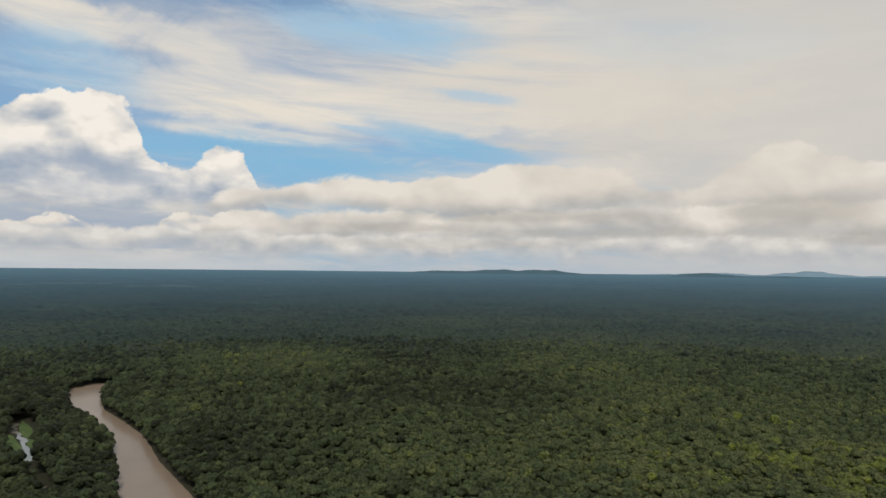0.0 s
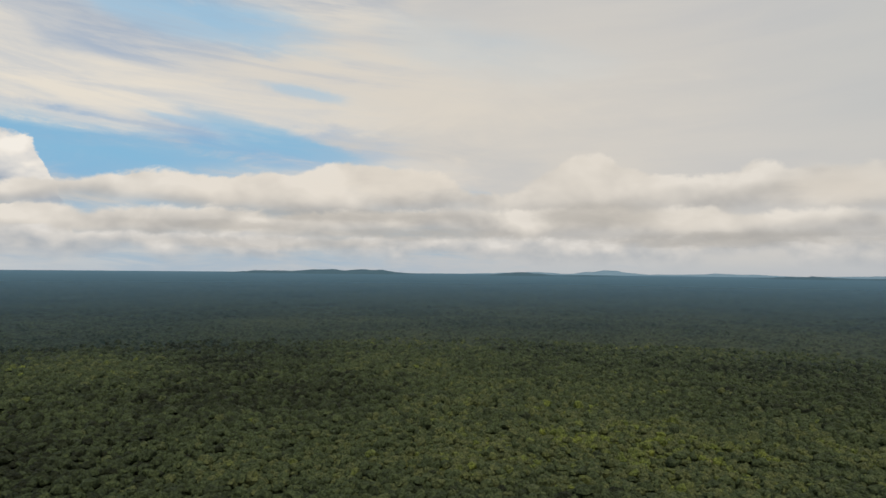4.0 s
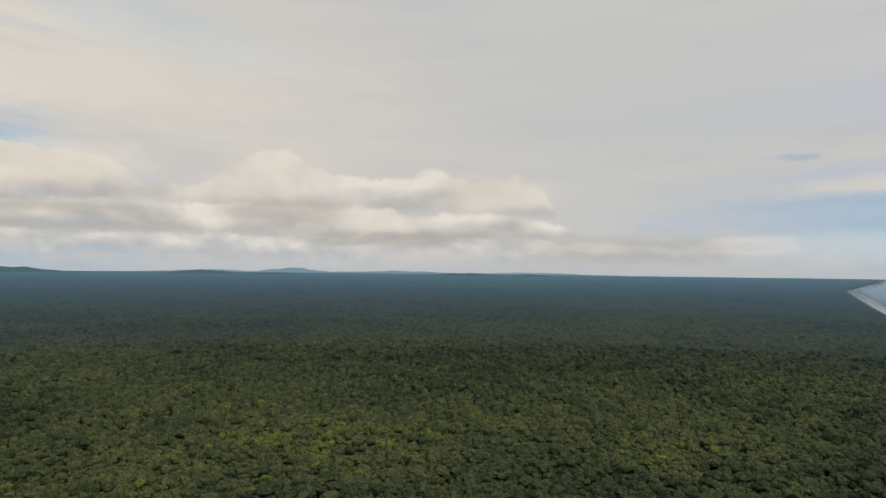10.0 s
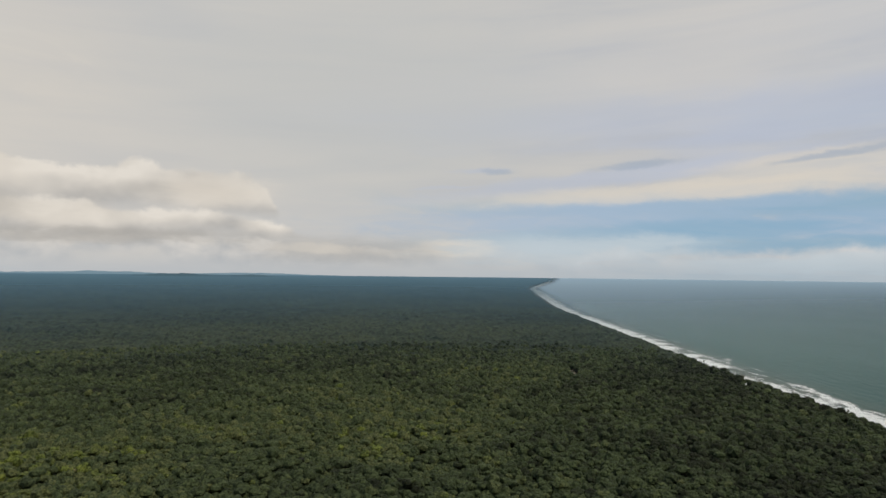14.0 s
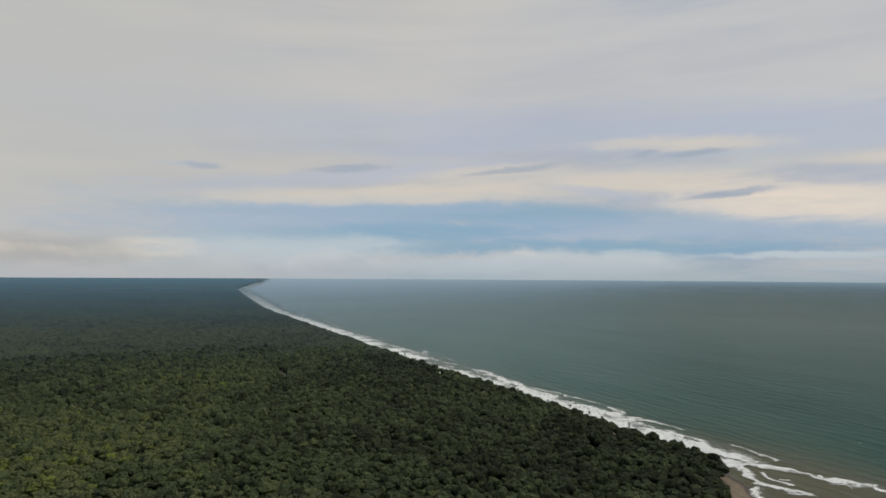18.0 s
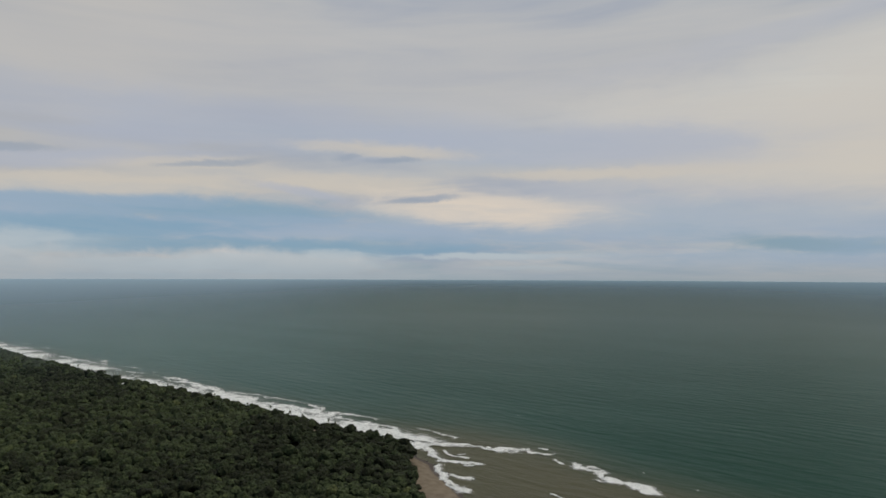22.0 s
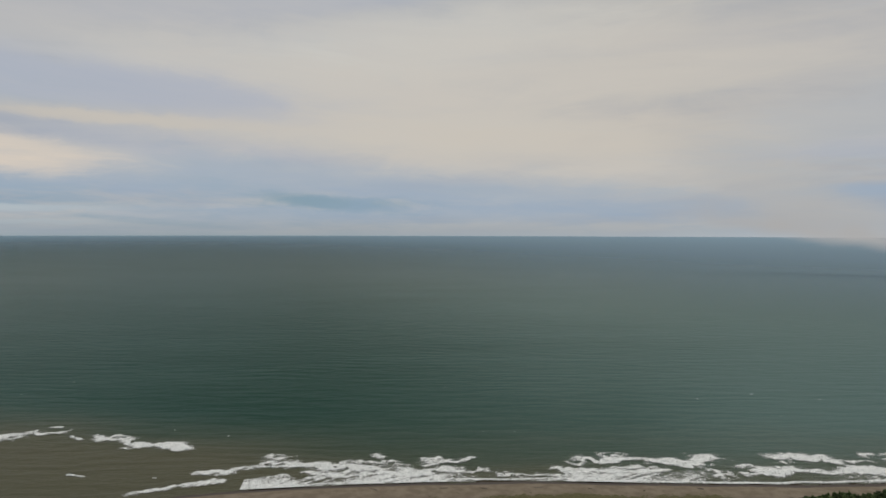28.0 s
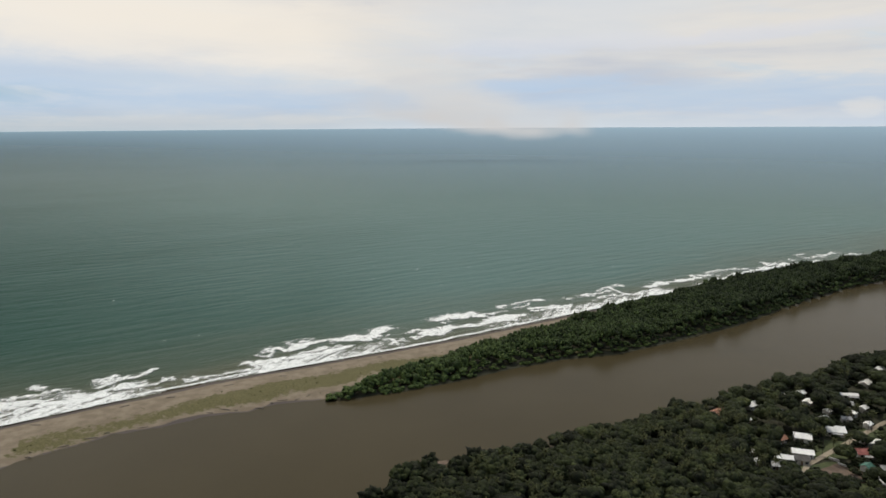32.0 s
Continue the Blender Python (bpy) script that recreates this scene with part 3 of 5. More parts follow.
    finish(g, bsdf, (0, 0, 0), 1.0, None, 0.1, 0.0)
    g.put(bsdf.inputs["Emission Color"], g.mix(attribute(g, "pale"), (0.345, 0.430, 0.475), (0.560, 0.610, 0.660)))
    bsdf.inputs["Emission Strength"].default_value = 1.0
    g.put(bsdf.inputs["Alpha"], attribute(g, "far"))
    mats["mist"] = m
    # black surface, its brightness set by emission alone
    m, g, bsdf, place = material("self_lit_bank")
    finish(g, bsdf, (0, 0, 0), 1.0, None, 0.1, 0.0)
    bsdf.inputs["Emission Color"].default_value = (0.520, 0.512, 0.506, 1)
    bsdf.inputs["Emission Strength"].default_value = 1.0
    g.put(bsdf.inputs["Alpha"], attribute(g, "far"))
    mats["self_lit_bank"] = m
    plain("pale_field", (0.16, 0.17, 0.11), (0.34, 0.33, 0.27), 0.01, 0.95)
    return mats


MATS = make_materials()

# ---------- the plan ----------
# waterline of the open coast, from far down the spit past the river mouth to the far bend
COAST = [(-5200, -2000), (-1500, -880), (-900, -690), (-621, -597), (-468, -556), (-311, -505), (-182, -455), (-83, -418), (-4, -394),
         (63, -375), (120, -354), (168, -334), (224, -307), (252, -290), (266, -270), (276, -242), (345, -232), (366, -240), (393, -246), (416, -250), (440, -258), (478, -256),
         (545, -236), (627, -208), (740, -172), (860, -120), (1040, -52), (1362, 53), (1905, 240), (3111, 650), (3785, 885), (4300, 885), (5200, 980)]
RIVER = [(-400, 800), (-424, 796), (-436, 772), (-420, 732), (-380, 664), (-352, 628), (-312, 588), (-272, 540), (-244, 490), (-198, 402), (-110, 250), (-10, 60),
         (15, -120), (5, -215), (120, -250), (190, -252), (262, -248), (277, -238), (320, -236), (345, -226), (250, -160), (170, -60), (60, 120), (-45, 255), (-127, 371), (-157, 418), (-209, 489), (-255, 563), (-299, 614), (-342, 661),
         (-378, 724), (-386, 756)]
LAGOON = [(266, -244), (5, -214), (-24, -240), (-50, -246), (-104, -262), (-170, -278), (-211, -291), (-253, -299), (-302, -315), (-338, -324), (-700, -450), (-1500, -700),
          (-1500, -790), (-760, -585), (-522, -497), (-466, -482), (-374, -441), (-297, -404), (-239, -384), (-187, -368), (-148, -366), (-108, -357), (-69, -344),
          (-35, -336), (-3, -334), (31, -335), (45, -327), (71, -327), (88, -318), (108, -314), (130, -302), (144, -292), (162, -275), (196, -262), (244, -254)]
CREEK_LINE = [(-386, 592), (-379, 578), (-363, 560), (-348, 542), (-330, 519), (-318, 504), (-306, 484), (-300, 470), (-287, 452), (-273, 439), (-261, 426), (-250, 414), (-238, 398)]
MARSH_LEFT = [(-369, 558), (-356, 534), (-325, 494), (-304, 470), (-307, 484), (-325, 510), (-348, 536), (-360, 550)]
MARSH_RIGHT = [(-376, 582), (-389, 606), (-362, 578), (-338, 546), (-324, 522), (-324, 514), (-348, 545), (-364, 564)]
POND = [(1002, 172), (960, 164), (930, 150), (936, 146), (966, 154), (1004, 166)]
WOODED_SPIT = [(4, -331), (-14, -346), (-45, -362), (-85, -384), (-130, -400), (-185, -432), (-240, -456), (-320, -492), (-420, -528), (-560, -562), (-900, -672), (-1500, -862),
               (-1500, -790), (-760, -586), (-522, -500), (-466, -486), (-374, -445), (-297, -408), (-239, -388), (-187, -371), (-148, -369), (-108, -360), (-69, -347), (-35, -339)]


def gap(px, py, line, closed):
    """Distance of points from a polyline."""
    best = np.full(px.shape, 1e18)
    pts = list(line) + ([line[0]] if closed else [])
    for (x0, y0), (x1, y1) in zip(pts, pts[1:]):
        ex, ey = x1 - x0, y1 - y0
        t = np.clip(((px - x0) * ex + (py - y0) * ey) / (ex * ex + ey * ey), 0, 1)
        best = np.minimum(best, (px - x0 - t * ex) ** 2 + (py - y0 - t * ey) ** 2)
    return np.sqrt(best)


def inside(px, py, poly):
    odd = np.zeros(px.shape, bool)
    for (x0, y0), (x1, y1) in zip(poly, poly[1:] + poly[:1]):
        if y0 != y1:
            odd ^= ((y0 > py) != (y1 > py)) & (px < (x1 - x0) * (py - y0) / (y1 - y0) + x0)
    return odd


def signed(px, py, poly):
    d = gap(px, py, poly, True)
    return np.where(inside(px, py, poly), -d, d)


CX, CY = np.array(COAST).T


def from_sea(px, py):
    """Metres inland of the open coast; negative at sea."""
    d = gap(px, py, COAST, False)
    return np.where(py > np.interp(px, CX, CY), d, -d)


def from_water(px, py):
    """Metres from any shore; negative on water."""
    d = from_sea(px, py)
    for poly in (RIVER, LAGOON, POND):
        d = np.minimum(d, signed(px, py, poly))
    return d


RIM = 4720.0
RIM_UP = HEIGHT - RIM * math.tan(radians(0.379))


def lift(r):
    """The far plain rises gently, so that its edge stands where the true horizon does."""
    return RIM_UP * np.clip((np.asarray(r) - 2400) / (RIM - 2400), 0, 1) ** 1.5


def wavy(px, py, scale, seed):
    """Smooth value noise between 0 and 1."""
    gx, gy = px / scale, py / scale
    ix, iy = np.floor(gx).astype(int), np.floor(gy).astype(int)
    fx, fy = gx - ix, gy - iy
    fx, fy = fx * fx * (3 - 2 * fx), fy * fy * (3 - 2 * fy)

    def h(i, j):
        v = np.sin(i * 127.1 + j * 311.7 + seed * 74.7) * 43758.5453
        return v - np.floor(v)

    return (h(ix, iy) * (1 - fx) + h(ix + 1, iy) * fx) * (1 - fy) + (h(ix, iy + 1) * (1 - fx) + h(ix + 1, iy + 1) * fx) * fy


# ---------- mesh helpers ----------
def mesh_of(name, verts, faces, mat, smooth=True, **fields):
    """A mesh from arrays; faces all of one size. fields: a value for each vertex."""
    verts, faces = np.asarray(verts, np.float32), np.asarray(faces, np.int32)
    k = faces.shape[1]
    me = bpy.data.meshes.new(name)
    me.vertices.add(len(verts))
    me.vertices.foreach_set("co", verts.ravel())
    me.loops.add(faces.size)
    me.loops.foreach_set("vertex_index", faces.ravel())
    me.polygons.add(len(faces))
    me.polygons.foreach_set("loop_start", np.arange(0, faces.size, k, dtype=np.int32))
    me.polygons.foreach_set("use_smooth", np.full(len(faces), smooth, bool))
    me.materials.append(mat)
    for key, val in fields.items():
        at = me.attributes.new(key, "FLOAT", "POINT")
        at.data.foreach_set("value", np.asarray(val, np.float32))
    me.update(calc_edges=True)
    me.validate()
    return me


def part(name, bm, mat, parent, label=""):
    """Links a bmesh or a mesh as one mesh object under a thing."""
    if isinstance(bm, bmesh.types.BMesh):
        me = bpy.data.meshes.new(name)
        bm.to_mesh(me)
        bm.free()
        me.materials.append(mat)
    else:
        me = bm
    ob = new(name, me)
    ob.parent = parent
    return tagged(ob, label)


def box(bm, x0, x1, y0, y1, z0, z1, bevel=0.0):
    geom = bmesh.ops.create_cube(bm, size=1.0)["verts"]
    for v in geom:
        v.co = ((x0 + x1) / 2 + v.co.x * (x1 - x0), (y0 + y1) / 2 + v.co.y * (y1 - y0), (z0 + z1) / 2 + v.co.z * (z1 - z0))
    if bevel:
        edges = {e for v in geom for e in v.link_edges}
        bmesh.ops.bevel(bm, geom=list(edges), offset=bevel, segments=1, affect="EDGES")
    return bm


def polar(angles, rings):
    """Vertices and quads of a polar sheet; angles in degrees clockwise from +y."""
    s, c = np.sin(np.radians(angles)), np.cos(np.radians(angles))
    x, y = np.outer(rings, s).ravel(), np.outer(rings, c).ravel()
    n, m = len(angles), len(rings)
    i, j = np.meshgrid(np.arange(m - 1), np.arange(n), indexing="ij")
    k = (j + 1) % n
    quads = np.stack([i * n + j, i * n + k, (i + 1) * n + k, (i + 1) * n + j], -1).reshape(-1, 4)[:, ::-1]
    return x, y, quads


# ---------- ground and water ----------
HOUSES = [  # x, y, length, width, turn, roof
    (-195, -272, 7.9, 6.1, 20, "rust_metal"), (-217, -277, 7.2, 5.3, 15, "white_metal"), (-241, -283, 7.2, 5.3, 25, "white_metal"), (-253, -285, 5.8, 4.6, 12, "white_metal"),
    (-249, -274, 5.8, 4.6, 30, "white_metal"), (-280, -277, 14.4, 3.8, 160, "white_metal"), (-251, -263, 4.3, 3.8, 20, "white_metal"), (-272, -262, 5.0, 3.8, 20, "white_metal"),
    (-238, -244, 9.4, 6.8, 158, "white_metal"), (-207, -242, 5.8, 4.6, 10, "rust_metal"), (-218, -241, 7.9, 6.1, 150, "white_metal"), (-208, -229, 9.4, 5.3, 152, "white_metal"),
    (-196, -226, 7.9, 4.6, 150, "white_metal"), (-189, -221, 5.0, 4.6, 150, "grey_metal"), (-246, -231, 8.6, 5.3, 158, "white_metal")]
HOUSES_MORE = [
    (-236, -223, 10.1, 6.1, 165, "red_metal"), (-186, -234, 3.6, 3.0, 15, "white_metal"), (-324, -305, 8.6, 6.1, 20, "white_metal"), (-253, -253, 5.0, 3.8, 160, "grey_metal"),
    (-259, -246, 4.3, 3.8, 25, "white_metal"), (-226, -212, 5.0, 4.6, 20, "green_metal"), (-233, -209, 5.8, 4.6, 150, "white_metal"), (-224, -199, 7.9, 6.1, 145, "white_metal"),
    (-243, -256, 4.3, 3.8, 15, "grey_metal"), (-182, -226, 2.9, 3.0, 15, "white_metal"), (-268, -269, 6.5, 4.6, 150, "grey_metal"), (-262, -258, 4.3, 3.0, 100, "white_metal"),
    (-203, -224, 7.2, 5.3, 150, "dark_metal"), (-300, -290, 7.2, 5.3, 30, "white_metal"), (-270, -240, 7.2, 5.3, 158, "white_metal"), (-290, -255, 6.5, 5.3, 20, "white_metal"),
    (-262, -214, 7.2, 5.3, 160, "white_metal"), (-310, -268, 7.2, 5.3, 150, "grey_metal"), (-226, -267, 3.6, 3.0, 40, "white_metal"), (-205, -262, 2.5, 2.3, 10, "white_metal")]
HOUSES += HOUSES_MORE
COAST_HUTS = [(512, -167, 7.5, 5.0, 60, "white_metal"), (561, -202, 5.5, 4.6, 20, "white_metal"), (591, -159, 5.8, 4.6, 60, "grey_metal"), (832, -76, 9.0, 5.3, 70, "grey_metal"), (912, -73, 7.2, 5.3, 20, "white_metal"), (1000, -34, 7.2, 5.3, 20, "white_metal")]
LANE = [(-196, -214), (-204, -221), (-238, -235), (-272, -249), (-330, -272), (-420, -305)]


def zones(x, y):
    r = np.hypot(x, y)
    sea, shore = from_sea(x, y), from_water(x, y)
    wood = signed(x, y, WOODED_SPIT)
    spit = (x < 330) & (sea < 95) & (sea > -20) & (y < -200)
    sand = np.where(spit, np.clip((wood - 1) / 3, 0, 1), np.clip((15 - sea) / 5, 0, 1))
    sand = np.where(spit & (x < 2) & (signed(x, y, LAGOON) < 9) & (wood < 9), 0.0, sand)
    sand = np.where((x > 330) & (x < 455) & (sea < np.interp(x, [330, 380, 420, 450], [36, 34, 24, 12])), 1.0, sand)
    # swards along the back of the spit
    strip = np.exp(-((sea - 30 - 9 * (wavy(x, y, 30, 3) - 0.4)) / 11.0) ** 2) * (x < 150) * (x > -90) * (0.56 + 0.70 * wavy(x, y, 24, 5))
    edge = np.exp(-np.maximum(wood, 0) / 5.0) * (wood > -6)
    grass = np.where(spit, np.maximum(strip, 0.8 * edge * (sea > 14) * (shore > 6)), 0)
    wet = np.where(spit | (x > 330), np.exp(-np.maximum(sea, 0) / 5.5), 0)
    wet = np.maximum(wet, np.where(spit, np.exp(-np.maximum(shore, 0) / 2.0), 0))
    canopy = np.clip((r - 4600) / 60, 0, 1) * np.clip(sea / 20, 0, 1)
    return r, sea, shore, sand, grass, wet, canopy


def build_ground():
    angles = np.concatenate([np.arange(-42, 232, 0.5), np.arange(232, 318, 3.0)])
    rings = np.concatenate([[0.0], np.arange(25, 200, 25), np.arange(200, 560, 4.0), 560 * 1.028 ** np.arange(0, 78)])
    rings = np.append(rings[rings < RIM - 20], RIM)
    x, y, quads = polar(angles, rings)
    r, sea, shore, sand, grass, wet, canopy = zones(x, y)
    ragged = np.where((sea > 14) & (sand > 0.3) & (y < -200), 4.5 * (wavy(x, y, 13, 31) - 0.5) + 2.5 * (wavy(x, y, 6, 32) - 0.5), 0)
    beach = np.clip((shore + ragged) * 0.11, -2.5, 1.6)
    bank = np.clip(shore * 0.5, -2.5, 1.1)
    z = np.where(sand > 0.4, beach, bank) + np.where(shore > 2, (wavy(x, y, 18, 1) - 0.5) * 0.5, 0)
    z = z + lift(r) + canopy * np.clip((RIM - r) / 1400, 0, 1) * 13 * (0.8 + 0.35 * wavy(x, y, 60, 8))
    me = mesh_of("ground", np.stack([x, y, z], -1), quads, MATS["ground"], sand=sand, grass=grass, wet=wet, canopy=canopy)
    tagged(new("ground", me), "flat forest floor, beach sand and far canopy plain", "ground", kind="structure")
    # water, a little under the ground's edge everywhere
    angles = np.concatenate([np.arange(-42, 232, 1.0), np.arange(232, 318, 3.0)])
    rings = np.concatenate([[0.0], np.arange(20, 560, 10.0), 560 * 1.04 ** np.arange(0, 56)])
    rings = np.append(rings[rings < RIM - 20], RIM)
    x, y, quads = polar(angles, rings)
    r = np.hypot(x, y)
    sea, shore = from_sea(x, y), from_water(x, y)
    runoff = np.exp(-np.hypot((x - 360) / 170, (y + 300) / 75) ** 2)
    silt = np.clip(np.exp(np.minimum(sea, 0) / 110.0) * 0.74 + 0.6 * runoff, 0, 1)
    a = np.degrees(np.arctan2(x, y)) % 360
    # lit and dim parts of the sea, painted by bearing and distance
    sea_light = np.interp(a, [60, 85, 100, 118, 150, 172, 195, 230], [0.95, 0.88, 0.66, 0.32, 0.20, 0.72, 1.0, 1.0]) * (1 - np.interp(r, [380, 1200], [0.45, 0.0]) * np.interp(a, [130, 145, 178, 192], [0, 1, 1, 0]))
    rough_sea = np.interp(r, [300, 550, 900, 1300, 2000, 2800], [1.0, 0.85, 0.6, 0.40, 0.14, 0.0])
    lagoon = np.clip((180 - y) / 380, 0, 1)
    z = lift(r)
    cx, cy = x[quads].mean(1), y[quads].mean(1)
    fresh = (from_sea(cx, cy) > 0) | inside(cx, cy, RIVER) | inside(cx, cy, LAGOON)
    wetland = shore[quads].min(1) < 14
    for name, keep, mat, label in (("sea", wetland & ~fresh, "sea", "grey-green silty sea under a dull sky"), ("river", wetland & fresh, "river", "smooth brown river and lagoon")):
        q = quads[keep]
        used, idx = np.unique(q, return_inverse=True)
        me = mesh_of(name, np.stack([x, y, z], -1)[used], idx.reshape(q.shape), MATS[mat], silt=(silt if name == "sea" else lagoon)[used], sea_light=sea_light[used], rough_sea=rough_sea[used])
        tagged(new(name, me), label, "water", kind="structure")


build_ground()


def build_hills():
    """Low ranges on the rim, blued for haze, with veils of haze and glowing mist."""
    def ridge(name, a0, a1, r, peaks, mat, label, seed):
        ang = np.linspace(a0, a1, 300)
        h = np.zeros_like(ang)
        for at, w, up in peaks:
            h = np.maximum(h, up * np.exp(-((ang - at) / w) ** 2))
        h = 1.1 * h * (0.82 + 0.36 * wavy(ang, ang * 0, 0.9, seed)) + 2.6 * wavy(ang, ang * 0, 0.35, seed + 1) + 1.4 * wavy(ang, ang * 0, 0.14, seed + 2)
        fade = np.clip(np.minimum(ang - a0, a1 - ang) / 2.0, 0, 1)
        base = float(lift(r))
        rows = []
        for dr, k in ((-90, 0.0), (-45, 0.5), (0, 1.0), (50, 0.4), (110, 0.0)):
            up = base - 12 + (h * fade + 12) * k
            rows.append(np.stack([(r + dr) * np.sin(np.radians(ang)), (r + dr) * np.cos(np.radians(ang)), up], -1))
        n = len(ang)
        i, j = np.meshgrid(np.arange(4), np.arange(n - 1), indexing="ij")
        q = np.stack([i * n + j, (i + 1) * n + j, (i + 1) * n + j + 1, i * n + j + 1], -1).reshape(-1, 4)[:, ::-1]
        tagged(new(name, mesh_of(name, np.concatenate(rows), q, MATS[mat])), label, "hill", kind="structure")

    # a tinted sheet added above land or sea, denser with distance as haze
    def haze_ring(name, a0, a1, r0, mat, label, gain, up, over):
        ang, rr = np.linspace(a0, a1, 420), np.linspace(r0, RIM + 4, 31)
        x, y = np.outer(rr, np.sin(np.radians(ang))).ravel(), np.outer(rr, np.cos(np.radians(ang))).ravel()
        n = len(ang)
        i, j = np.meshgrid(np.arange(30), np.arange(n - 1), indexing="ij")
        q = np.stack([i * n + j, (i + 1) * n + j, (i + 1) * n + j + 1, i * n + j + 1], -1).reshape(-1, 4)[:, ::-1]
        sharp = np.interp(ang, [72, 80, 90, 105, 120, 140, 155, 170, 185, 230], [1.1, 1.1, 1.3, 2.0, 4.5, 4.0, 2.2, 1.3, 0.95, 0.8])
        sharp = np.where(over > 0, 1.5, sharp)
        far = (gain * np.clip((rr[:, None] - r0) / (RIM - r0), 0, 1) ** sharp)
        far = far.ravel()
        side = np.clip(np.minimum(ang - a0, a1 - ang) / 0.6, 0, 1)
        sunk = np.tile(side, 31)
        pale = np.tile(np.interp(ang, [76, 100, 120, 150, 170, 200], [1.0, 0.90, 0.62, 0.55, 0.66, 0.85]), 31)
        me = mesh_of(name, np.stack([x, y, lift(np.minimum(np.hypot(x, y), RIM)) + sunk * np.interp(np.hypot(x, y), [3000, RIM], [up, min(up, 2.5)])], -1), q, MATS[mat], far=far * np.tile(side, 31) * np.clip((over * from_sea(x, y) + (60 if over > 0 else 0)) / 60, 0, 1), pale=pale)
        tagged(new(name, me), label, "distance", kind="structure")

    haze_ring("backdrop_plain", -44, 128, 700, "distance", "blue haze veil added over the far forest plain", 0.97, 23.0, 1)
    haze_ring("backdrop_sea", 72.0, 232, 1200, "sea_haze", "pale blue haze veil added over the far sea", 0.97, 6.0, -1)
    # thin mist wall given its brightness as emission, highest where the bank drifts
    ang = np.linspace(79.5, 232, 420)
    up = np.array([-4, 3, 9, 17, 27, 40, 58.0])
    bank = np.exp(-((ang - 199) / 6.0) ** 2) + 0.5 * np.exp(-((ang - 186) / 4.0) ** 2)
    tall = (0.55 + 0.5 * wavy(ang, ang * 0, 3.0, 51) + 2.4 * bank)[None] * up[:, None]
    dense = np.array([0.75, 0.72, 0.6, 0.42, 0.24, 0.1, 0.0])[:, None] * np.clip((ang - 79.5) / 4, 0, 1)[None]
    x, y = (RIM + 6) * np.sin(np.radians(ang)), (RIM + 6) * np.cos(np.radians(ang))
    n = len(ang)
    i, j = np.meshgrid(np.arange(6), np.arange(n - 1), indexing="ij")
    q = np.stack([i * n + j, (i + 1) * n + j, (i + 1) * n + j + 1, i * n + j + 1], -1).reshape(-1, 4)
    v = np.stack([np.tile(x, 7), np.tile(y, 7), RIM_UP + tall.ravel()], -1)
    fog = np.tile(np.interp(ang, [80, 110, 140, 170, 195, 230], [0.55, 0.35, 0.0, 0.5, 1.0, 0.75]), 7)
    tagged(new("backdrop_mist", mesh_of("backdrop_mist", v, q, MATS["mist"], far=dense.ravel(), pale=fog)), "thin pale self-lit mist along the sea's horizon", "mist", kind="structure")
    # mist bank low over far water: a glowing card set in view angles
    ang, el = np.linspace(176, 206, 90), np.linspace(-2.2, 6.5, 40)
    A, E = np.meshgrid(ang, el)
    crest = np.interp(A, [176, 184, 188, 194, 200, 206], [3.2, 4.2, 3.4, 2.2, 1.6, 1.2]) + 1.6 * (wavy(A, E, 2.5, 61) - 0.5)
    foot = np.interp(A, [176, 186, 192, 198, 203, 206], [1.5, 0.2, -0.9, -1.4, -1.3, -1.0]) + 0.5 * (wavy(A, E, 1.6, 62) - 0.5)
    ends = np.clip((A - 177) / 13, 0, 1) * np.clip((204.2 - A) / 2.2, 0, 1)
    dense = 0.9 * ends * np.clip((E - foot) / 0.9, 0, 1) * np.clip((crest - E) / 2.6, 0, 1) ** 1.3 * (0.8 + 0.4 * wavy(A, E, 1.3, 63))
    n, far = len(ang), 2600.0
    v = np.stack([far * np.sin(np.radians(A)), far * np.cos(np.radians(A)), HEIGHT + far * np.tan(np.radians(E))], -1).reshape(-1, 3)
    i, j = np.meshgrid(np.arange(len(el) - 1), np.arange(n - 1), indexing="ij")
    q = np.stack([i * n + j, (i + 1) * n + j, (i + 1) * n + j + 1, i * n + j + 1], -1).reshape(-1, 4)
    tagged(new("backdrop_mist", mesh_of("backdrop_mist", v, q, MATS["self_lit_bank"], far=np.clip(dense, 0, 0.9).ravel())), "pale self-lit bank of mist drifting low over the far sea", "mist", kind="structure")
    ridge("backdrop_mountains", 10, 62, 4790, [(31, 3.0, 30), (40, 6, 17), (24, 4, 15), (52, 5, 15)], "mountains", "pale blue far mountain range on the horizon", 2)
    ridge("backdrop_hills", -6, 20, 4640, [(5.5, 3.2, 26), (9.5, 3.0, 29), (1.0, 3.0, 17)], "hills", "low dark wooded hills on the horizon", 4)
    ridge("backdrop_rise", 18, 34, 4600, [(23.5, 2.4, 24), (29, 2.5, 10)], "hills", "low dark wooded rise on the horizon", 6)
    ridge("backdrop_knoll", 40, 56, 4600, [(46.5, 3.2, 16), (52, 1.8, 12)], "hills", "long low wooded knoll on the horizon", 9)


build_hills()


# ---------- forest ----------
def ball(sub):
    bm = bmesh.new()
    bmesh.ops.create_icosphere(bm, subdivisions=sub, radius=1.0)
    v = np.array([p.co[:] for p in bm.verts])
    f = np.array([[p.index for p in q.verts] for q in bm.faces])
    bm.free()
    return v, f


BALL1, BALL2, BALL3 = ball(1), ball(2), ball(3)


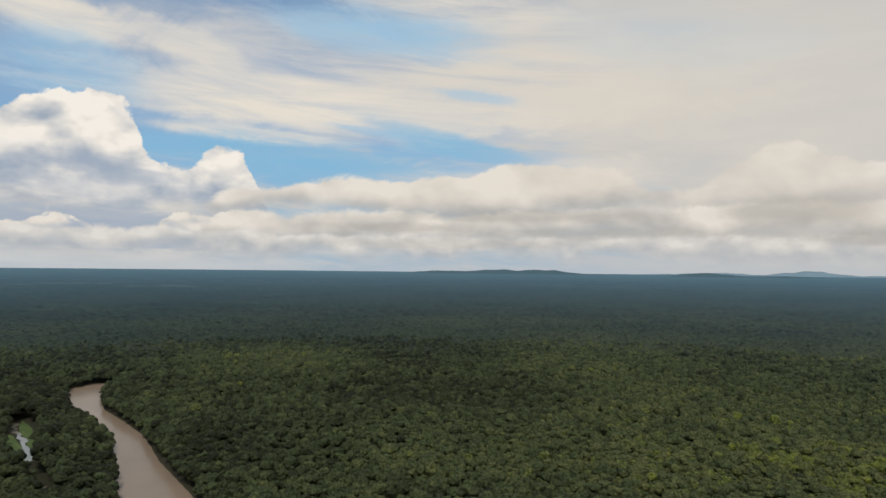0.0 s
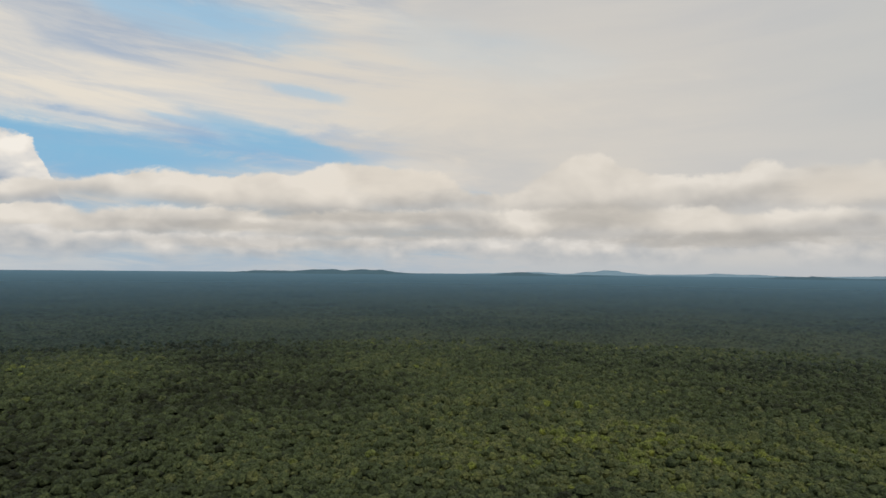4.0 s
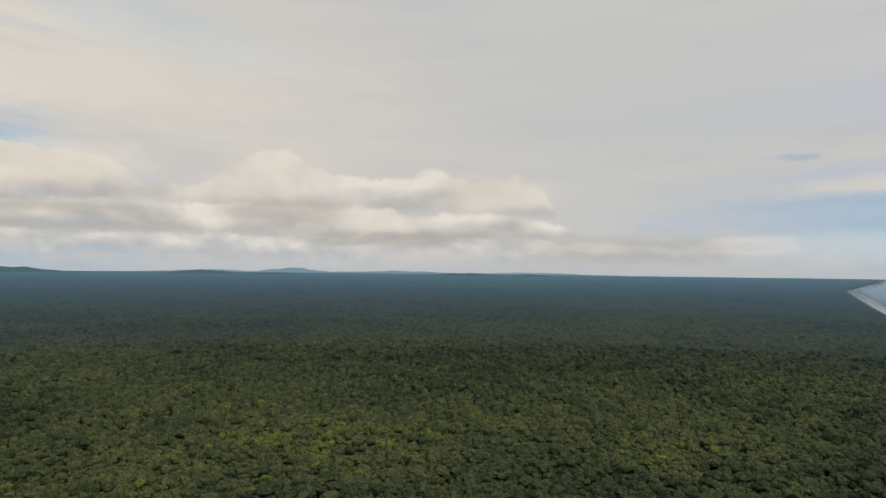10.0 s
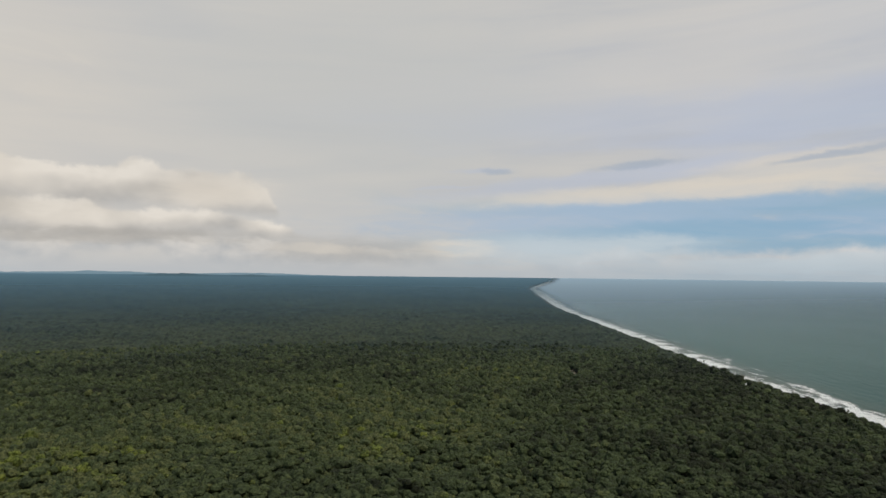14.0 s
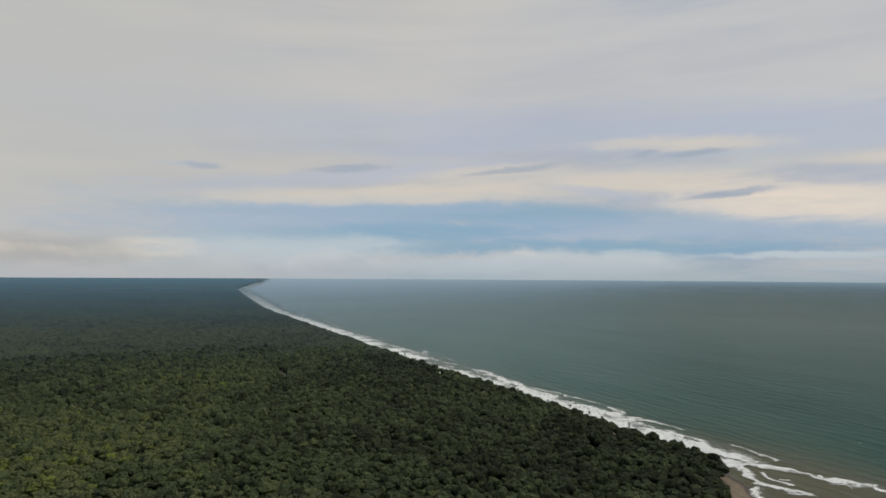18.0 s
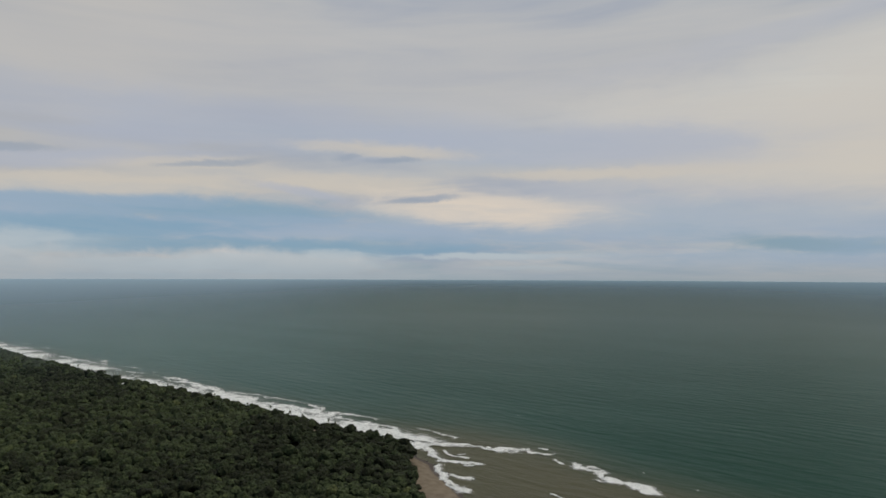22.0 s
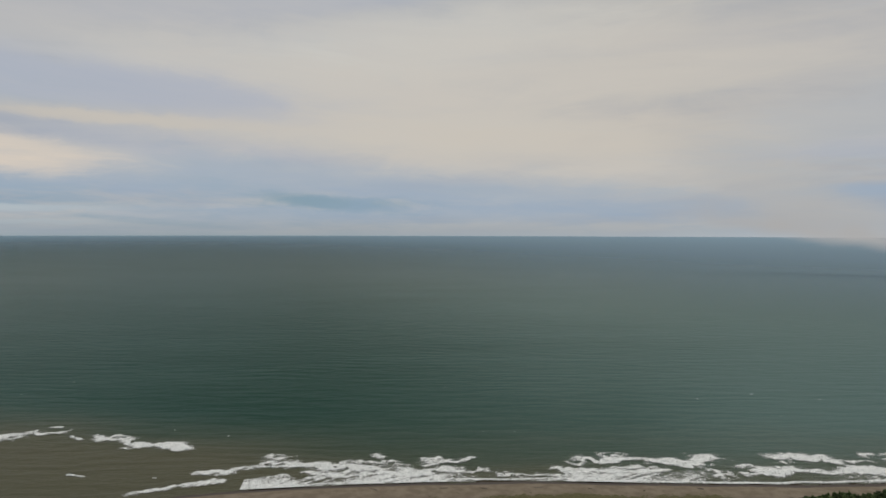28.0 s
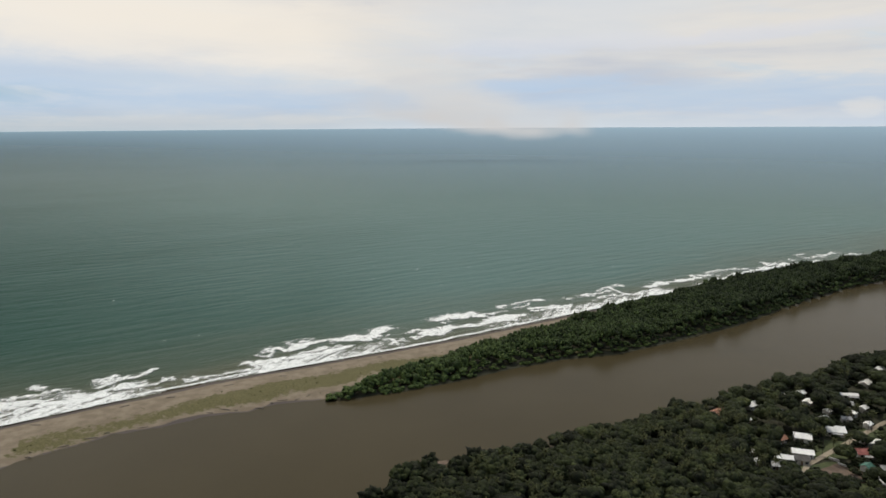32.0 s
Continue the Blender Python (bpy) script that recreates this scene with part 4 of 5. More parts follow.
def lump(rng, base, size, at, rough=0.26):
    """A dented ball of leaves."""
    v, f = base
    w = v.copy()
    for _ in range(4):
        way = rng.normal(size=3)
        way /= np.linalg.norm(way)
        w *= (1 + rough * np.sin(2.6 * (v @ way) + rng.uniform(0, 6)))[:, None]
    w *= 1 + rng.uniform(-rough, rough, (len(v), 1)) * 0.6
    return w * np.array(size) + np.array(at), f


def join(pieces):
    vs, fs, off = [], [], 0
    for v, f in pieces:
        vs.append(v)
        fs.append(f + off)
        off += len(v)
    return np.concatenate(vs), np.concatenate(fs)


def crown_shape(rng, lumps, base_big, base_small, rough=0.26):
    """A broad uneven crown, one unit in radius, with its middle at 0."""
    out = [lump(rng, base_big, (0.72, 0.72, 0.5), (0, 0, 0))] if base_big else []
    for i in range(lumps):
        t = i * 2.4 + rng.uniform(-0.4, 0.4)
        d = 0.75 * math.sqrt((i + 0.6) / lumps)
        s = rng.uniform(0.26, 0.46) * (1.0 if base_big else 1.35)
        up = 0.42 * (1 - d * d) + rng.uniform(-0.16, 0.16)
        out.append(lump(rng, base_small, (s, s, s * 0.75), (d * math.cos(t), d * math.sin(t), up), rough))
    return join(out)


def dome_shape(rng, n):
    """A cheap crown for trees in a closed canopy: an uneven cap with shoulders."""
    v, f = [(rng.uniform(-0.2, 0.2), rng.uniform(-0.2, 0.2), 0.78 + rng.uniform(-0.12, 0.12))], []
    for k, (rad, up) in enumerate(((0.60, 0.50), (0.98, -0.25))):
        for i in range(n):
            t = (i + 0.5 * k) * 2 * math.pi / n + rng.uniform(-0.2, 0.2)
            q = rad * rng.uniform(0.68, 1.25)
            v.append((q * math.cos(t), q * math.sin(t), up + rng.uniform(-0.26, 0.22)))
    for i in range(n):
        j = (i + 1) % n
        f += [(0, 1 + i, 1 + j), (1 + i, 1 + n + i, 1 + j), (1 + j, 1 + n + i, 1 + n + j)]
    return np.array(v), np.array(f)


def lumpy_shape(rng, n, rows):
    """A crown of a closed canopy: a cap broken up into leafy boughs."""
    boughs = rng.normal(size=(9, 3))
    boughs[:, 2] = np.abs(boughs[:, 2]) * 0.8
    boughs /= np.linalg.norm(boughs, axis=1)[:, None]
    v, f = [(0.0, 0.0, 1.0)], []
    for k in range(1, rows + 1):
        down = radians(112.0 * k / rows)
        for i in range(n):
            t = (i + 0.5 * k + rng.uniform(-0.25, 0.25)) * 2 * math.pi / n
            v.append((math.sin(down) * math.cos(t), math.sin(down) * math.sin(t), math.cos(down)))
    v = np.array(v)
    swell = np.maximum(v @ boughs.T, 0).max(1)
    v *= (0.62 + 0.46 * swell ** 6 + rng.uniform(-0.12, 0.12, len(v)))[:, None]
    for i in range(n):
        j = (i + 1) % n
        f.append((0, 1 + i, 1 + j))
        for k in range(rows - 1):
            p, q = 1 + k * n, 1 + (k + 1) * n
            f += [(p + i, q + i, p + j), (p + j, q + i, q + j)]
    return v, np.array(f)


def scatter(shapes, x, y, z, rad, tall, tint, rng):
    """Joins copies of the shapes at many places into arrays."""
    pick = rng.integers(0, len(shapes), len(x))
    vs, fs, ts, off = [], [], [], 0
    for k, (v, f) in enumerate(shapes):
        m = np.nonzero(pick == k)[0]
        if not len(m):
            continue
        a = rng.uniform(0, 2 * math.pi, len(m))
        c, s = np.cos(a)[:, None], np.sin(a)[:, None]
        w = np.empty((len(m), len(v), 3))
        w[..., 0] = (v[:, 0] * c - v[:, 1] * s) * rad[m, None] + x[m, None]
        w[..., 1] = (v[:, 0] * s + v[:, 1] * c) * rad[m, None] + y[m, None]
        w[..., 2] = v[:, 2] * tall[m, None] + z[m, None]
        vs.append(w.reshape(-1, 3))
        fs.append((f[None] + (np.arange(len(m)) * len(v))[:, None, None]).reshape(-1, 3) + off)
        ts.append(np.repeat(tint[m], len(v)))
        off += len(m) * len(v)
    return np.concatenate(vs), np.concatenate(fs), np.concatenate(ts)


def spots(r0, r1, a0, a1, cell, rng):
    """Jittered places in a sector of the plan."""
    n = int(r1 / cell) + 1
    i = np.arange(-n, n) * cell
    x, y = [q.ravel() for q in np.meshgrid(i, i)]
    x = x + rng.uniform(-0.42, 0.42, x.shape) * cell
    y = y + rng.uniform(-0.42, 0.42, y.shape) * cell
    r, a = np.hypot(x, y), (np.degrees(np.arctan2(x, y)) + 130) % 360 - 130
    k = (r >= r0) & (r < r1) & (a >= a0) & (a < a1)
    return x[k], y[k]


def may_grow(x, y, reach):
    """Where trees stand: off the water, the beach, the yards, the clearings and lines of sight."""
    sea, shore = from_sea(x, y), from_water(x, y)
    spit = (y < -200) & (x < 330) & (sea < 110) & (signed(x, y, LAGOON) > 0) & (sea < signed(x, y, LAGOON) + 90) & (y < np.interp(x, [-1500, -522, -3, 130, 300], [-745, -440, -300, -268, -222]))
    ok = (shore > np.where(y > -100, reach - 1.8, reach)) & ((sea > 9) | (x < 330))
    ok &= ~spit
    hamlet = (x > -345) & (x < -178) & (y < -190) & (y > -330)
    ok &= ~hamlet | (wavy(x * 7.3, y * 7.3, 9, 77) > 0.20)
    ok &= ~((x > 330) & (x < 450) & (sea < np.interp(x, [330, 380, 420, 450], [36, 34, 24, 11])))
    yard = np.full(x.shape, 1e9)
    for hx, hy, ln, wd, turn, roof in HOUSES + COAST_HUTS:
        d = math.hypot(hx, hy)
        deep = 13 if hx < 0 else 30
        front = [(hx, hy), (hx * (1 - deep / d), hy * (1 - deep / d))]  # kept open towards the camera, so that the houses show
        yard = np.minimum(yard, np.minimum(np.hypot(x - hx, y - hy) - 0.5 * max(ln, wd) - 1.2, gap(x, y, front, False) - 3.7))
    ok &= yard > 0
    ok &= gap(x, y, LANE, False) > 4.5
    # line of sight from the camera to the pond
    ok &= gap(x, y, [(964, 157), (884, 143)], False) > 8
    for bx, by, bw, bh in YARDS:
        ok &= (((x - bx) / bw) ** 2 + ((y - by) / bh) ** 2) > 1
    ok &= (signed(x, y, MARSH_LEFT) > 4.5) & (signed(x, y, MARSH_RIGHT) > 4.0)
    ok &= (gap(x, y, CREEK_LINE, False) > 5.5)
    return ok


YARDS = [(-222, -232, 13, 6), (-212, -210, 17, 9), (-205, -254, 10, 5), (-258, -240, 10, 5), (-186, -252, 9, 5), (-236, -258, 9, 6)]


def tints(x, y, rng):
    """Lighter, duller and darker stands; sun, shade and haze are put into the tint."""
    big = wavy(x, y, 240, 11) * 0.6 + wavy(x, y, 90, 12) * 0.4
    a = np.degrees(np.arctan2(x, y))
    # sunlit stretch painted lighter by bearing and distance
    sunny = np.exp(-((a - 46) / 38) ** 2) * np.exp(-((np.hypot(x, y) - 430) / 330) ** 2)
    t = 0.27 + 0.55 * (big - 0.5) + 0.17 * sunny + rng.normal(0, 0.10, x.shape) + 0.26 * (wavy(x, y, 26, 14) - 0.5) + 0.09 * np.clip((np.hypot(x, y) - 800) / 400, 0, 1)
    # dimmer bearings painted darker
    t = t - 0.11 * np.clip((a - 70) / 26, 0, 1) * (x > 0) - 0.07 * np.clip((14 - a) / 30, 0, 1)
    village = (y < -150) & (x < 330)
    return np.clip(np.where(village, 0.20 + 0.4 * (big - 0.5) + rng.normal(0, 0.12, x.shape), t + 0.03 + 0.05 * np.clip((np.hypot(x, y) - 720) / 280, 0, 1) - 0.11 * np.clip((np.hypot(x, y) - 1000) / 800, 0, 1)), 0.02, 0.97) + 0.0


def build_forest():
    rng = np.random.default_rng(5)
    near = [crown_shape(rng, 30, BALL2, BALL1) for _ in range(5)]
    mid = [lumpy_shape(rng, 9, 4) for _ in range(16)]
    full = [crown_shape(rng, 16, None, BALL1, 0.16) for _ in range(10)]
    low = [dome_shape(rng, 5) for _ in range(9)]
    far = [dome_shape(rng, 5) for _ in range(6)]

    def stand(name, label, shapes, x, y, mat, cell, grow=1.0, flat=1.0):
        if not len(x):
            return
        r = np.hypot(x, y)
        rad = cell * rng.uniform(0.58, 0.95, x.shape) * grow
        big = rng.random(x.shape) > 0.93
        rad = np.where(big, rad * 1.3, rad)
        top = 10.0 + 4.0 * wavy(x, y, 35, 21) + rng.uniform(-2.4, 2.6, x.shape) + np.where(big, 2.4, 0)
        shore = from_water(x, y)
        top *= np.clip(0.55 + shore / 60, 0.55, 1.0)
        top *= np.where((y < -150) & (x < 20), np.where((x > -345) & (x < -178) & (y < -190), 0.53, 0.60), 1.0)
        # tint dulled with distance, towards the hazed canopy
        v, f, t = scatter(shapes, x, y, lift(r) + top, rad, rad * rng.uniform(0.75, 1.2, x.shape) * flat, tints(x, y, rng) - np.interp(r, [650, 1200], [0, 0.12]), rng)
        tagged(new(name, mesh_of(name, v, f, mat, shapes is full, tint=t)), label, "forest", kind="stuff")

    # single trees nearest to the camera in its view, and round the village
    x, y = spots(0, 620, -130, 230, 4.2, rng)
    ok = may_grow(x, y, 2.5)
    x, y = x[ok], y[ok]
    r, a = np.hypot(x, y), (np.degrees(np.arctan2(x, y)) + 130) % 360 - 130
    village = (a > 170) & (y < -170) & (x > -340) & (x < 10)
    rank = np.where(village & (rng.random(x.shape) > 0.5), r * 1.32, np.where((a > -38) & (a < 122) & (r > 372), r, 9e9))
    single = np.zeros(x.shape, bool)
    single[np.argsort(rank)[:300]] = True
    meshes, dusky = [], []
    for v, f in near:
        for tone in (0.16, 0.38, 0.62, 0.85):
            meshes.append(mesh_of("crown", v, f, MATS["leaf_near"], False, tint=np.full(len(v), tone)))
            dusky.append(mesh_of("crown", v, f, MATS["leaf_village"], True, tint=np.full(len(v), tone)))
    stems = [stem_mesh(rng) for _ in range(3)]
    tone = tints(x, y, rng)
    for i in np.nonzero(single)[0]:
        tall = 10.0 + 4.0 * float(wavy(x[i:i + 1], y[i:i + 1], 35, 21)[0]) + rng.uniform(-2, 3)
        tall *= 0.58 if y[i] < -150 else 1.0
        rad = rng.uniform(2.7, 4.6)
        tree = tagged(new("tree"), TREE_LABEL[min(3, int(tone[i] * 4))], "tree", "rain forest trees")
        tree.location = (x[i], y[i], 0.9)
        tree.rotation_euler = (0, 0, rng.uniform(0, 6.28))
        part("trunk", stems[rng.integers(3)], None, tree).scale = (1, 1, tall / 10)
        c = part("crown", (dusky if y[i] < -150 else meshes)[rng.integers(5) * 4 + min(3, int(tone[i] * 4))], None, tree)
        c.location, c.scale = (0, 0, tall), (rad, rad, rad * rng.uniform(0.9, 1.35))
    rest = ~single & (r > 215)
    seen = ((a > -42) & (a < 230))
    leafed = y < -150
    k = rest & seen & ((r > 340) | (a > 118)) & (r < 565) & ~(leafed & (x < 20))
    stand("forest", "dense green rain forest canopy", mid, x[k], y[k], MATS["leaf_mid"], 4.3, 1.12, 0.95)
    k2 = rest & seen & leafed & (x < 20) & (rng.random(x.shape) > 0.3)
    stand("forest", "dark green trees round the village", full, x[k2], y[k2], MATS["leaf_village"], 5.0)
    k = ~single & ~k & ~(seen & leafed & (x < 20) & (r > 215)) & (rng.random(x.shape) > 0.65)
    stand("forest", "dense green rain forest canopy", low, x[k], y[k], MATS["leaf_mid"], 6.0)
    for r0, r1, a0, a1, cell, shapes, mat in ((565, 1270, -42, 130, 5.2, low, "leaf_mid"), (620, 1250, 130, 230, 7.5, low, "leaf_mid"), (640, 1500, -130, -42, 15.0, far, "leaf_far")):
        x, y = spots(r0, r1, a0, a1, cell, rng)
        ok = may_grow(x, y, 2.5) & ((rng.random(x.shape) > (np.hypot(x, y) - 1000) / 270) | (cell > 7))
        stand("forest", "dense green rain forest canopy reaching far off", shapes, x[ok], y[ok], MATS[mat], cell, 1.14, 0.8)


def build_thicket():
    """Low scrub at the open end of the spit, growing up into trees further along."""
    rng = np.random.default_rng(17)
    mid = [crown_shape(rng, 5, None, BALL1) for _ in range(8)]
    x, y = spots(300, 1700, 175, 230, 3.3, rng)
    ok = (signed(x, y, WOODED_SPIT) < 1.2 + 2.5 * (wavy(x, y, 9, 6) - 0.5)) | ((signed(x, y, WOODED_SPIT) < 7) & (from_water(x, y) > 1.6) & (signed(x, y, LAGOON) < 5) & (x < 4))
    x, y = x[ok], y[ok]
    edge = np.maximum(-signed(x, y, WOODED_SPIT), 0)
    tall = np.interp(x, [-900, -400, -200, -60, 8], [11, 11, 10, 8.0, 6.0]) * (0.75 + 0.45 * wavy(x, y, 14, 4)) * np.clip(0.25 + edge / 7.0, 0.25, 1.0)
    rad = np.clip(2.4 * rng.uniform(0.6, 1.25, x.shape), 1.0, 1.2 + 0.4 * tall)
    t = np.clip(np.interp(x, [-330, -150, -40], [0.20, 0.44, 0.66]) + rng.normal(0, 0.09, x.shape) + np.clip(0.22 - edge / 25, 0, 0.22), 0, 0.8)
    lone = np.zeros(x.shape, bool)
    lone[np.argsort(-x)[:170]] = True
    shapes = [crown_shape(rng, 26, BALL2, BALL1, 0.2) for _ in range(3)]
    crowns = [[mesh_of("crown", v, f, MATS["leaf_coast"], True, tint=np.full(len(v), tone)) for tone in (0.36, 0.52, 0.68)] for v, f in shapes]
    stems = [stem_mesh(rng) for _ in range(2)]
    for i in np.nonzero(lone)[0]:
        kind = min(2, max(0, int((t[i] - 0.34) / 0.16)))
        bush = tagged(new("coastal_shrub"), ("dark green rounded shrub at the edge of the sand", "mid-green rounded shrub at the edge of the sand", "bright green rounded shrub at the edge of the sand")[kind], "shrub", "shrubs on the spit")
        bush.location, bush.rotation_euler = (x[i], y[i], 0.4), (0, 0, rng.uniform(0, 6.28))
        part("stem", stems[rng.integers(2)], None, bush).scale = (0.6, 0.6, max(tall[i] - 0.6, 0.6) / 10)
        c = part("crown", crowns[rng.integers(3)][kind], None, bush)
        c.location, c.scale = (0, 0, max(tall[i] - 1.2, 0.6)), (rad[i] * 1.1, rad[i] * 1.1, max(rad[i], 0.55 * tall[i]))
    x, y, tall, rad, t = [q[~lone] for q in (x, y, tall, rad, t)]
    v, f, t = scatter(mid, x, y, np.maximum(tall - 1.0, 0.9), rad, np.maximum(rad, 0.55 * tall), t, rng)
    tagged(new("thicket", mesh_of("thicket", v, f, MATS["leaf_coast"], True, tint=t)), "dense green coastal scrub and low trees on the sand spit", "shrubs", kind="stuff")


def build_far_canopy():
    """The closed canopy from 1020 m on, crown by crown lower and finer with distance."""
    rng = np.random.default_rng(23)
    for a0, a1 in ((-44, 98), (205, 232)):
        ang = np.arange(a0, a1, 0.25)
        rr, step = [1020.0], 5.5
        while rr[-1] < RIM - 60:
            rr.append(rr[-1] + step)
            step *= 1.0125
        rr = np.array(rr)
        n = len(ang)
        R = np.repeat(rr, n) + rng.uniform(-1.5, 1.5, len(rr) * n)
        A = np.radians(np.tile(ang, len(rr)) + rng.uniform(-0.09, 0.09, len(rr) * n))
        x, y = R * np.sin(A), R * np.cos(A)
        sea = from_sea(x, y)
        shore = np.minimum(sea, np.minimum(signed(x, y, LAGOON), signed(x, y, POND)))
        up = 11.0 + 3.5 * wavy(x, y, 60, 21) + rng.normal(0, 1.9, x.shape)
        up += np.where(rng.random(x.shape) > 0.96, 4.0, 0)
        up = (up - 2.4 * np.clip((1250 - R) / 230, 0, 1)) * np.clip(0.6 + shore / 60, 0.4, 1) * np.clip(1 - (R - 3000) / 1750, 0.04, 1) * np.where(R > 2600, np.clip(shore / 350, 0.2, 1), 1.0)
        up = np.where(shore < 8, -4.0, up)
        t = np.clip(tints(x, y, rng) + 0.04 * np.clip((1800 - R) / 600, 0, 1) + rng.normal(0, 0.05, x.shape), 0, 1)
        i, j = np.meshgrid(np.arange(len(rr) - 1), np.arange(n - 1), indexing="ij")
        q = np.stack([i * n + j, (i + 1) * n + j, (i + 1) * n + j + 1, i * n + j + 1], -1).reshape(-1, 4)[:, ::-1]
        q = q[shore[q].max(1) > 2]
        used, idx = np.unique(q, return_inverse=True)
        v = np.stack([x, y, lift(R) + up], -1)[used]
        me = mesh_of("far_forest", v, idx.reshape(q.shape), MATS["leaf_hazed"], tint=t[used])
        tagged(new("far_forest", me), "unbroken forest canopy far off, in hazed dull green", "forest", kind="stuff")


TREE_LABEL = ["dark green broad-crowned rain forest tree", "mid-green broad-crowned rain forest tree", "olive green broad-crowned rain forest tree", "bright yellow-green broad-crowned rain forest tree"]


def tube(bm, points, radii, n=6):
    """A tapering round limb through points."""
    rings = []
    for i, (p, r) in enumerate(zip(points, radii)):
        ahead = (Vector(points[min(i + 1, len(points) - 1)]) - Vector(points[max(i - 1, 0)])).normalized()
        sx = ahead.orthogonal().normalized()
        sy = ahead.cross(sx)
        rings.append([bm.verts.new(Vector(p) + r * (math.cos(t) * sx + math.sin(t) * sy)) for t in [2 * math.pi * k / n for k in range(n)]])
    for lo, hi in zip(rings, rings[1:]):
        for k in range(n):
            bm.faces.new((lo[k], lo[(k + 1) % n], hi[(k + 1) % n], hi[k]))
    bm.faces.new(rings[-1])


def stem_mesh(rng):
    """A trunk ten metres high that forks into limbs."""
    bm = bmesh.new()
    tube(bm, [(0, 0, -0.6), (0.1, 0, 3), (0.1, 0.2, 6.5), (0, 0.3, 9.6)], [0.42, 0.3, 0.24, 0.14])
    for k in range(4):
        t = k * 1.6 + rng.uniform(0, 0.6)
        tube(bm, [(0.1, 0.2, 6.2 + 0.5 * k), (1.2 * math.cos(t), 1.2 * math.sin(t), 8.0 + 0.4 * k), (2.4 * math.cos(t), 2.4 * math.sin(t), 9.5 + 0.3 * k)], [0.16, 0.11, 0.05], 5)
    me = bpy.data.meshes.new("trunk")
    bm.to_mesh(me)
    bm.free()
    me.materials.append(MATS["bark"])
    return me


build_forest()
build_thicket()
build_far_canopy()


# ---------- palms ----------
def frond_mesh(rng):
    """A drooping feather leaf four metres long: a rib with two rows of leaflets."""
    v, f = [], []
    n = 9
    for i in range(n + 1):
        s = i / n
        x, z = 3.9 * s * (1 - 0.12 * s), 1.3 * s - 2.5 * s * s
        w = 0.75 * math.sin(math.pi * min(1, s * 0.9 + 0.1)) + 0.04
        v += [(x, 0, z), (x - 0.28, w, z - 0.34 * w), (x - 0.28, -w, z - 0.34 * w), (x + 0.12, w * 0.9, z - 0.36 * w), (x + 0.12, -w * 0.9, z - 0.36 * w)]
    for i in range(n):
        o = i * 5
        f += [(o, o + 3, o + 1), (o, o + 2, o + 4), (o, o + 5, o + 3), (o, o + 4, o + 5)]
    return mesh_of("frond", v, f, MATS["palm_leaf"], False)


def build_palms():
    rng = np.random.default_rng(12)
    leaf = frond_mesh(rng)
    bm = bmesh.new()
    tube(bm, [(0, 0, -0.5), (0.2, 0, 3), (0.5, 0.1, 7), (0.6, 0.15, 10)], [0.24, 0.17, 0.14, 0.12], 7)
    stem = bpy.data.meshes.new("trunk")
    bm.to_mesh(stem)
    bm.free()
    stem.materials.append(MATS["bark"])

    def palm():
        ob = tagged(new("palm_tree"), "slender coconut palm with drooping dull green fronds", "palm tree", "coconut palms")
        part("trunk", stem, None, ob)
        for k in range(11):
            leafy_arm = part("frond", leaf, None, ob)
            leafy_arm.location = (0.6, 0.15, 10)
            leafy_arm.rotation_euler = (0, (-0.75, -0.25, 0.15)[k % 3] + 0.1 * math.sin(k * 5), k * 2 * math.pi / 11)
        return ob

    first = None
    # round the village and its bank, along the open coast
    x = np.concatenate([rng.uniform(-190, -20, 250), rng.uniform(-330, -180, 60), rng.uniform(420, 1100, 75)])
    y = np.where(x < 0, np.interp(x, [-338, -253, -170, -50, -5], [-318, -292, -271, -240, -214]) + rng.uniform(3, 62, x.shape), 0)
    y = np.where(x > 0, np.interp(x, CX, CY) + 9 + rng.exponential(14, x.shape), y)
    ok = from_water(x, y) > 4
    for hx, hy, ln, wd, turn, roof in HOUSES + COAST_HUTS:
        ok &= np.hypot(x - hx, y - hy) > 0.5 * max(ln, wd) + 2
    for px, py in zip(x[ok], y[ok]):
        k = rng.uniform(0.72, 1.0)
        m = Matrix.LocRotScale((px, py, 0.9), Euler((rng.uniform(-0.1, 0.1), rng.uniform(-0.1, 0.1), rng.uniform(0, 6.28))), Vector((0.82 * k, 0.82 * k, rng.uniform(1.0, 1.45) if px > 0 else rng.uniform(0.85, 1.2))))
        if first is None:
            first = palm()
            first.matrix_basis = m
        else:
            copy_thing(first, m)


build_palms()


